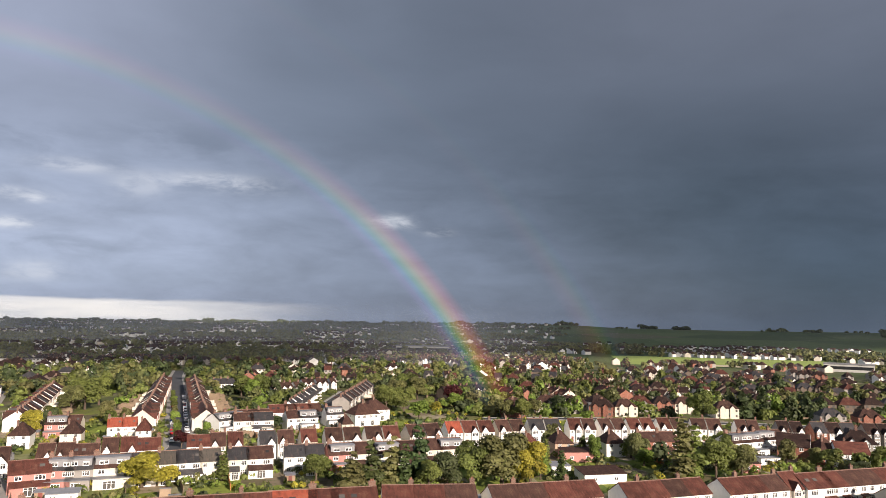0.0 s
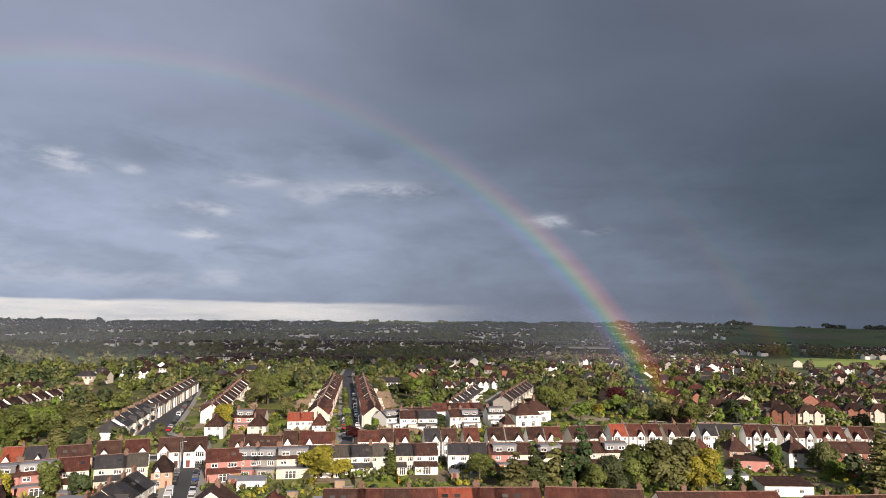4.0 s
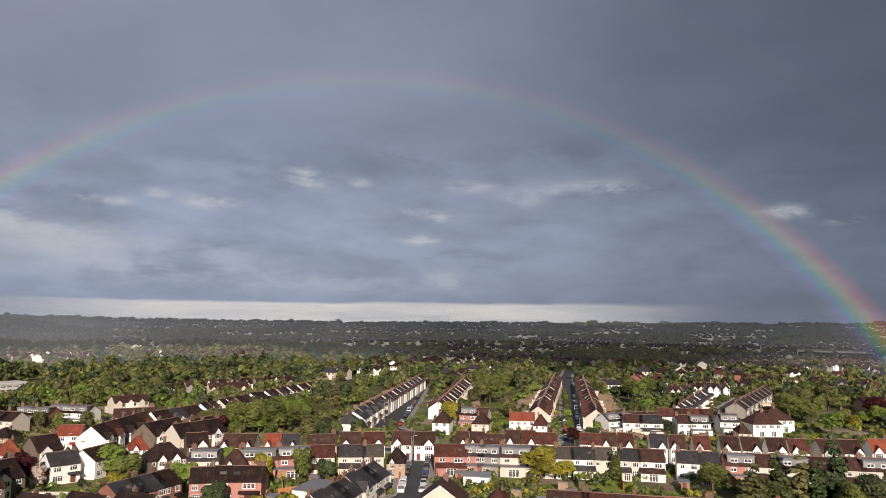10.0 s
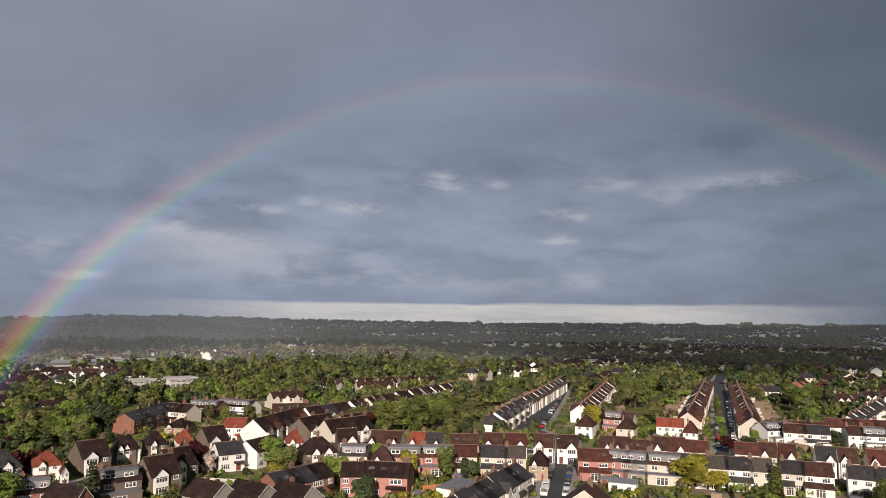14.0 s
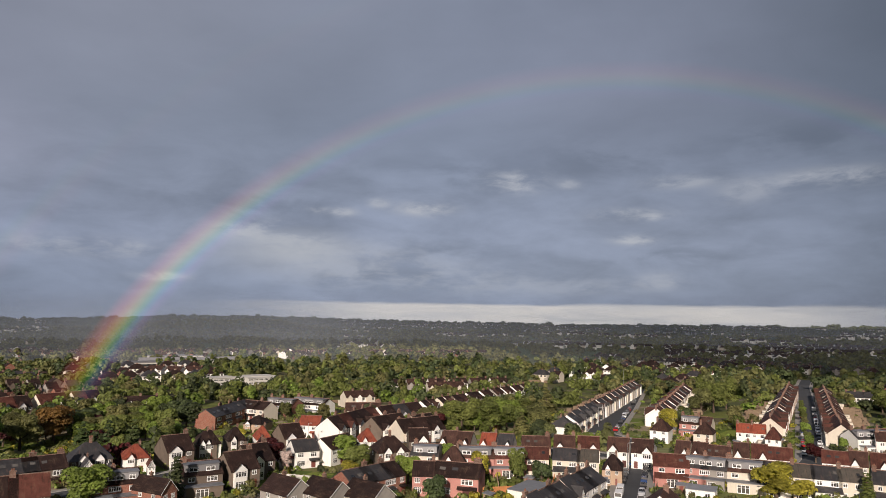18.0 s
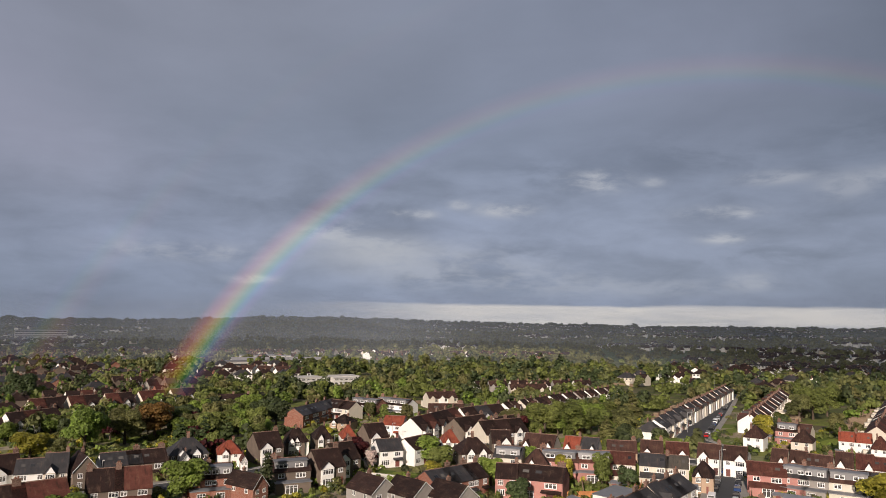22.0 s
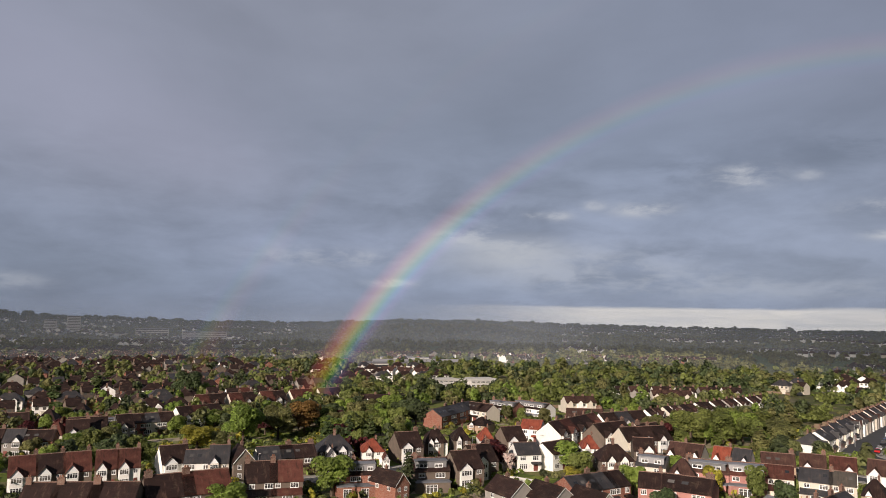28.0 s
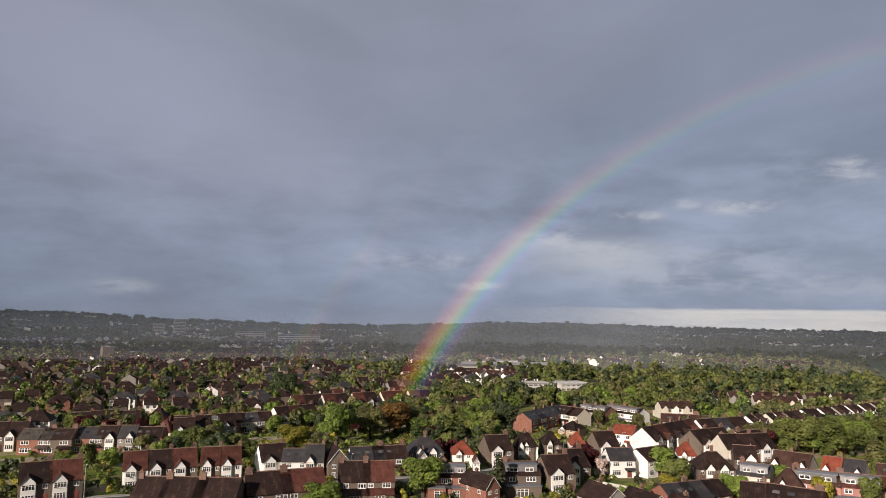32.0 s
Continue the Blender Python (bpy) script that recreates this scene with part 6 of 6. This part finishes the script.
# low bushes and hedges of all the gardens
hedge = {"green": [], "lime": [], "olive": [], "dark": []}
for k in range(9000):
    az, r = rnd.uniform(-36, 108), 150 + 560 * rnd.random() ** 1.4
    x, y = -r * math.sin(radians(az)), r * math.cos(radians(az))
    if noise.noise((x / 25, y / 25, 8.0)) < -0.05 or not clear(x, y, -1.2):
        continue
    hedge[rnd.choice(("green", "green", "lime", "olive", "dark"))].append((x, y, -0.3, rnd.uniform(0.8, 2.2), rnd.uniform(1.2, 3.0)))
undergrowth = {"green": [], "lime": [], "olive": [], "dark": [], "yellow": []}
for k in range(9000):
    az, r = rnd.uniform(-36, 108), rnd.uniform(128, 345)
    x, y = -r * math.sin(radians(az)), r * math.cos(radians(az))
    if noise.noise((x / 14, y / 14, 2.0)) < (-0.10 if az < 48 else -0.30) or not clear(x, y, -1.6):
        continue
    undergrowth[rnd.choice(("green", "green", "lime", "olive", "dark", "dark", "olive", "yellow"))].append((x, y, -0.3, rnd.uniform(0.7, 1.9), rnd.uniform(1.2, 3.6)))
for leaf, spots in undergrowth.items():
    far_woods("undergrowth", spots[:700], 0.24, leaf, TREE_WORDS[leaf].split(" tree")[0] + " bushes crowding the nearer gardens", 46)
for leaf, spots in hedge.items():
    far_woods("hedges", spots[:1300], 0.30, leaf, "low green hedges and bushes between the gardens", 32)

near_wood, mid_wood, hill_wood = [], [], []
made = 0
for k in range(90000):
    az = rnd.uniform(-40, 112)
    r = 690 + 2400 * rnd.random() ** 1.1
    x, y = -r * math.sin(radians(az)), r * math.cos(radians(az))
    z = land(x, y) - 0.5
    downs = smooth(-2, -12, az) if r > 1450 else 0.0          # open grass on the eastern hills
    if abs((x - 215) * 0.2 + (y - 900) * 0.98) < 112 and 150 < x < 530 or (-31 < az < -11 and 600 < r < 810 and rnd.random() < 0.9):
        continue
    spur = 56 < az < 77 and r > 820
    streets = noise.noise((x / 170, y / 170, 9.0)) + 0.35 * noise.noise((x / 60, y / 60, 4.0))
    if spur:
        share = 0.0
    elif r < 1350:
        share = 0.34 * smooth(-0.10, 0.25, streets + (0.12 if az < 30 else -0.30 if az < 57 else 0.05))
    else:
        share = 0.24 * smooth(0.16, 0.42, streets + (0.10 if 30 < az < 57 and r > 2100 else -0.04 if az > 78 else 0.0))
    if rnd.random() < share * (1 - downs) and made < 4200:
        made += 1
        TOWN.append((x, y, z + (1.6 if r > 1300 else 0.0), rnd.uniform(0, 180) if rnd.random() < 0.4 else 20 + rnd.uniform(-25, 25), rnd.uniform(2.4, 4.2) if r < 1300 else rnd.uniform(2.6, 4.6), rnd.choice(("white", "grey", "cream", "brick") if r < 850 else ("white", "white", "white", "cream")), rnd.choice(("umber", "umber", "brown")), rnd.random() < 0.3))
    elif noise.noise((x / 130, y / 130, 5.0)) > -0.42 + 1.0 * downs or spur:
        low = 0.7 if streets > 0.0 and r > 1100 and not spur else 1.0
        t = (x, y, z, rnd.uniform(3.6, 6.5), (rnd.uniform(6, 10) + 5 * rnd.random() ** 5) * low)
        (near_wood if r < 1100 else mid_wood if r < 2000 else hill_wood).append(t)
for wood in (near_wood, mid_wood, hill_wood):
    rnd.shuffle(wood)
far_woods("woods", near_wood[:1700], 0.80, "wood", "green trees over the middle of the valley", 110)
far_woods("woods", mid_wood[:5200], 1.6, "wood", "dark green woods and gardens on the far slopes", 30)
far_woods("woods", hill_wood[:8000], 2.3, "dark", "dark woods along the far hills", 18)
crest_wood = []
for k in range(1500):
    az = rnd.uniform(-40, 112)
    r = rnd.uniform(2900, 3080)
    x, y = -r * math.sin(radians(az)), r * math.cos(radians(az))
    if noise.noise((az / 2.2, 0, 2.0)) > (-0.25 if az > -6 else 0.12):
        big = 1.0 + 0.9 * max(0.0, noise.noise((az / 0.9, 3.0, 1.0)))
        crest_wood.append((x, y, land(x, y) - 1, rnd.uniform(7, 12) * big, rnd.uniform(7, 17) * big))
far_woods("woods", crest_wood, 3.0, "dark", "dark tree line along the crest of the hills", 30)


def joined(name, solids, mat, label):
    """Many far houses' walls, roofs or panes as one mesh."""
    vs, fs = [], []
    for m, pts, quads in solids:
        o = len(vs)
        vs += [tuple(m @ Vector(p)) for p in pts]
        fs += [tuple(o + q for q in f) for f in quads]
    if vs:
        me = bpy.data.meshes.new(name)
        me.from_pydata(vs, [], fs)
        me.materials.append(mat)
        tagged(new(name, me), label, "houses", kind="stuff")


walls_of, roofs_of, panes, stacks = {}, {}, [], []
BOXF = ((0, 1, 5, 4), (1, 2, 6, 5), (2, 3, 7, 6), (3, 0, 4, 7), (4, 5, 6, 7))
for x, y, z, turn, w, wall, roof, hip in TOWN:
    m, d, near = pose(x, y, z, 0, 0, turn), 4.2, math.hypot(x, y) < 800
    top = 8.3 if hip else 7.9
    ridge = w * 0.35 if hip else w + 0.15
    gab = 0 if hip else 2.7
    walls_of.setdefault(wall, []).append((m, ((-w, -d, -3), (w, -d, -3), (w, d, -3), (-w, d, -3), (-w, -d, 5), (w, -d, 5), (w, d, 5), (-w, d, 5), (-w, 0, 5 + gab), (w, 0, 5 + gab)), ((0, 1, 5, 4), (2, 3, 7, 6), (1, 2, 6, 9, 5), (3, 0, 4, 8, 7))))
    roofs_of.setdefault(roof, []).append((m, ((-w - 0.2, -d - 0.4, 4.8), (w + 0.2, -d - 0.4, 4.8), (w + 0.2, d + 0.4, 4.8), (-w - 0.2, d + 0.4, 4.8), (-ridge, 0, top), (ridge, 0, top)), ((0, 1, 5, 4), (2, 3, 4, 5)) + (((1, 2, 5), (3, 0, 4)) if hip else ())))
    if near:
        cols = 2 if w < 4 else 4
        for i in range(cols):
            px = -w + (i + 0.5) * 2 * w / cols
            for zz in (0.8, 3.3):
                for yy in (-d - 0.03, d + 0.03):
                    panes.append((m, ((px - 0.65, yy, zz), (px + 0.65, yy, zz), (px + 0.65, yy, zz + 1.2), (px - 0.65, yy, zz + 1.2)), ((0, 1, 2, 3),)))
        for px in ((-0.8,) if w < 4 else (-2.4, 2.4)):
            walls_of.setdefault(wall, []).append((m, ((px - 1.3, -d - 0.6, 0), (px + 1.3, -d - 0.6, 0), (px + 1.3, -2, 0), (px - 1.3, -2, 0), (px - 1.3, -d - 0.6, 4.9), (px + 1.3, -d - 0.6, 4.9), (px, -d - 0.6, 6.2), (px, -1.6, 6.2), (px - 1.3, -2, 4.9), (px + 1.3, -2, 4.9)), ((0, 1, 5, 6, 4), (1, 2, 9, 5), (0, 4, 8, 3))))
            roofs_of.setdefault(roof, []).append((m, ((px - 1.5, -d - 0.8, 4.75), (px, -d - 0.8, 6.35), (px + 1.5, -d - 0.8, 4.75), (px - 1.5, -1.4, 4.75), (px, -1.4, 6.35), (px + 1.5, -1.4, 4.75)), ((0, 1, 4, 3), (1, 2, 5, 4))))
        cx = w - 0.3 if not hip else 0
        stacks.append((m, ((cx - 0.5, -0.35, 6.5), (cx + 0.5, -0.35, 6.5), (cx + 0.5, 0.35, 6.5), (cx - 0.5, 0.35, 6.5), (cx - 0.5, -0.35, 8.9), (cx + 0.5, -0.35, 8.9), (cx + 0.5, 0.35, 8.9), (cx - 0.5, 0.35, 8.9)), BOXF))
for k, v in walls_of.items():
    joined("far_house_walls", v, WALLS[k], WALL_WORDS[k] + " walls of far houses among trees")
for k, v in roofs_of.items():
    joined("far_house_roofs", v, ROOFS[k], "far house roofs of " + ROOF_WORDS[k])
joined("garden_fences", boards, FENCE, "weathered brown fences between the farther gardens")
joined("garden_sheds", huts, FENCE, "small brown sheds at the ends of farther gardens")
joined("rear_extensions", wings, WALLS["cream"], "low cream rear extensions of the farther houses")
joined("patios", slabs, PAVING, "pale paved patios behind the farther houses")
joined("far_house_glazing", panes, GLASS, "dark window panes of the farther houses")
joined("far_house_chimneys", stacks, STACK, "sooty brick chimneys of the farther houses")

# ---- the cloud behind the camera that shades the far side of the valley ----
bm, deck = B(), []
fwd = Vector((-math.sin(radians(SUN_AZ)), math.cos(radians(SUN_AZ))))
side = Vector((fwd.y, -fwd.x))
for i in range(25):
    line = []
    for j in range(61):
        q = j * 150 - 4500
        near_edge = 690 + 230 * smooth(40, -120, q) * smooth(-460, -330, q) - 160 * smooth(-330, -620, q) - 380 * smooth(-640, -1000, q) - 70 * smooth(500, 1000, q)
        start = near_edge - 4712 + 110 * noise.noise((q / 500, 4.0, 0))
        p = start + (-960 - start) * i / 24
        c = fwd * p + side * q
        line.append(bm.verts.new((c.x, c.y, 2000 + 60 * noise.noise((c.x / 300, c.y / 300, 1)))))
    deck.append(line)
for a, b in zip(deck, deck[1:]):
    for j in range(60):
        c = a[j].co
        if noise.noise((c.x / 330, c.y / 330, 6.0)) < (0.5 if c.xy.dot(fwd) + 4712 < 2020 else -0.05):          # torn, with gaps
            bm.faces.new((a[j], a[j + 1], b[j + 1], b[j]))
lid = bmesh.ops.extrude_face_region(bm, geom=bm.faces[:])
bmesh.ops.translate(bm, verts=[v for v in lid["geom"] if isinstance(v, bmesh.types.BMVert)], vec=(0, 0, 250))
thin = bpy.data.materials.new("thin_cloud")
thin.use_nodes = True
n = Nodes(thin.node_tree)
d, t, mx = n.add("ShaderNodeBsdfDiffuse"), n.add("ShaderNodeBsdfTransparent"), n.add("ShaderNodeMixShader")
d.inputs[0].default_value = (0.8, 0.8, 0.8, 1)
mx.inputs[0].default_value = 0.60
n.put(mx.inputs[1], t.outputs[0])
n.put(mx.inputs[2], d.outputs[0])
n.put(n.add("ShaderNodeOutputMaterial").inputs[0], mx.outputs[0])
tagged(new("cloud_bank", mesh_of("cloud_bank", bm, thin)), "grey rain cloud high behind the viewpoint", "cloud", kind="structure")

# ---- haze of falling rain over the valley, added as pale sheets ----
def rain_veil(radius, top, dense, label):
    """A thin pale sheet laying rain haze over the distance; most light passes."""
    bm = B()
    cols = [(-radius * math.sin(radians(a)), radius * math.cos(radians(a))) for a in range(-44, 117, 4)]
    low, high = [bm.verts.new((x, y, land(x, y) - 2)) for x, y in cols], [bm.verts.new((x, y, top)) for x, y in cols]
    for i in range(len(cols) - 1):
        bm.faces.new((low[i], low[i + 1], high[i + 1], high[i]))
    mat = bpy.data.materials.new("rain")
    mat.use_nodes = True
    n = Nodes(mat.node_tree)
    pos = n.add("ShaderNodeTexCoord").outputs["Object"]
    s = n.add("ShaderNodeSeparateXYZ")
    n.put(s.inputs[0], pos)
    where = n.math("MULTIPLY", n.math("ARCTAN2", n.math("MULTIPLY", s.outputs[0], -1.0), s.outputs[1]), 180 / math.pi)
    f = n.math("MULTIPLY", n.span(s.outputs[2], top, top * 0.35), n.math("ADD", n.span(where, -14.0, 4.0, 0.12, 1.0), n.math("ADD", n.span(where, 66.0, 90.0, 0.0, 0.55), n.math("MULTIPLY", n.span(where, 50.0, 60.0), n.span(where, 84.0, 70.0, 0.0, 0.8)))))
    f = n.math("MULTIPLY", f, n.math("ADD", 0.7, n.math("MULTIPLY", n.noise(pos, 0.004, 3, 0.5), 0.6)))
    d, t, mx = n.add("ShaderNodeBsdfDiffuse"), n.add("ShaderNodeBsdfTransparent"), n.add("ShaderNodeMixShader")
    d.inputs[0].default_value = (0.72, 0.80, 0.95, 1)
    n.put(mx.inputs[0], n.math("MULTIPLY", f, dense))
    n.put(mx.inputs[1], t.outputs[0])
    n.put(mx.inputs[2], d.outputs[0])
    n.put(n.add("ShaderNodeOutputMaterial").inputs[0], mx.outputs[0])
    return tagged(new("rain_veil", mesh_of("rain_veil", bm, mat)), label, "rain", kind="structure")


rain_veil(690, 70, 0.045, "thin grey sheet of rain haze over the valley")
rain_veil(1150, 90, 0.12, "grey sheet of rain haze before the far hills")
rain_veil(1900, 110, 0.09, "grey sheet of rain haze against the hills")

# ---- rainbow ----
AXIS = heading(SUN_AZ, -SUN_EL)


def rainbow(name, inner, outer, stops, power, label):
    """An arc of coloured light round the point opposite the sun."""
    D = 262.0
    turn = AXIS.to_track_quat("Z", "Y").to_matrix().to_4x4()
    bm = B()
    k, rr = 240, [D * math.tan(radians(a)) for a in np.linspace(inner, outer, 5)]
    ring = [[bm.verts.new((r * math.cos(6.283185 * i / k), r * math.sin(6.283185 * i / k), D)) for i in range(k)] for r in rr]
    for a, b in zip(ring, ring[1:]):
        for i in range(k):
            bm.faces.new((a[i], a[(i + 1) % k], b[(i + 1) % k], b[i]))
    m = Matrix.Translation((0, 0, EYE)) @ turn
    low = [v for v in bm.verts if (m @ v.co).z < -3]
    bmesh.ops.delete(bm, geom=low, context="VERTS")
    mat = bpy.data.materials.new(name)
    mat.use_nodes = True
    n = Nodes(mat.node_tree)
    pos = n.add("ShaderNodeTexCoord").outputs["Object"]
    s = n.add("ShaderNodeSeparateXYZ")
    n.put(s.inputs[0], pos)
    rad = n.math("SQRT", n.math("ADD", n.math("MULTIPLY", s.outputs[0], s.outputs[0]), n.math("MULTIPLY", s.outputs[1], s.outputs[1])))
    angle = n.math("MULTIPLY", n.math("ARCTANGENT", n.math("DIVIDE", rad, D)), 180 / math.pi)
    f = n.math("DIVIDE", n.math("SUBTRACT", angle, inner), outer - inner)
    e = n.add("ShaderNodeEmission")
    n.put(e.inputs[0], n.ramp(f, stops))
    g = n.add("ShaderNodeNewGeometry").outputs["Position"]
    h = n.add("ShaderNodeSeparateXYZ")
    n.put(h.inputs[0], g)
    patchy = n.math("ADD", 0.8, n.math("MULTIPLY", n.noise(pos, 0.012, 2, 0.5), 0.4))
    fade = n.math("MULTIPLY", n.span(h.outputs[2], 40.0, 150.0, 1.0, 0.20), n.span(h.outputs[2], -1.0, 30.0, 0.12, 1.0))
    fade = n.math("MULTIPLY", fade, n.span(h.outputs[0], -210.0, -60.0, 0.95, 0.66))
    n.put(e.inputs[1], n.math("MULTIPLY", n.math("MULTIPLY", fade, patchy), power))
    t = n.add("ShaderNodeBsdfTransparent")
    a = n.add("ShaderNodeAddShader")
    n.put(a.inputs[0], t.outputs[0])
    n.put(a.inputs[1], e.outputs[0])
    n.put(n.add("ShaderNodeOutputMaterial").inputs[0], a.outputs[0])
    ob = new(name, mesh_of(name, bm, mat))
    ob.matrix_basis = m
    return tagged(ob, label, "rainbow", kind="structure")


BOW = [(0.0, (0, 0, 0)), (0.25, (0.03, 0.03, 0.05)), (0.38, (0.15, 0.10, 0.28)), (0.47, (0.06, 0.26, 0.40)), (0.55, (0.12, 0.42, 0.12)), (0.64, (0.50, 0.46, 0.05)), (0.72, (0.66, 0.30, 0.05)), (0.82, (0.48, 0.08, 0.06)), (1.0, (0, 0, 0))]
rainbow("rainbow", 39.4, 43.4, BOW, 0.34, "bright rainbow arching over the town")
rainbow("secondary_rainbow", 50.0, 54.0, [(1 - q, c) for q, c in BOW[::-1]], 0.05, "faint outer rainbow beside the bright one")
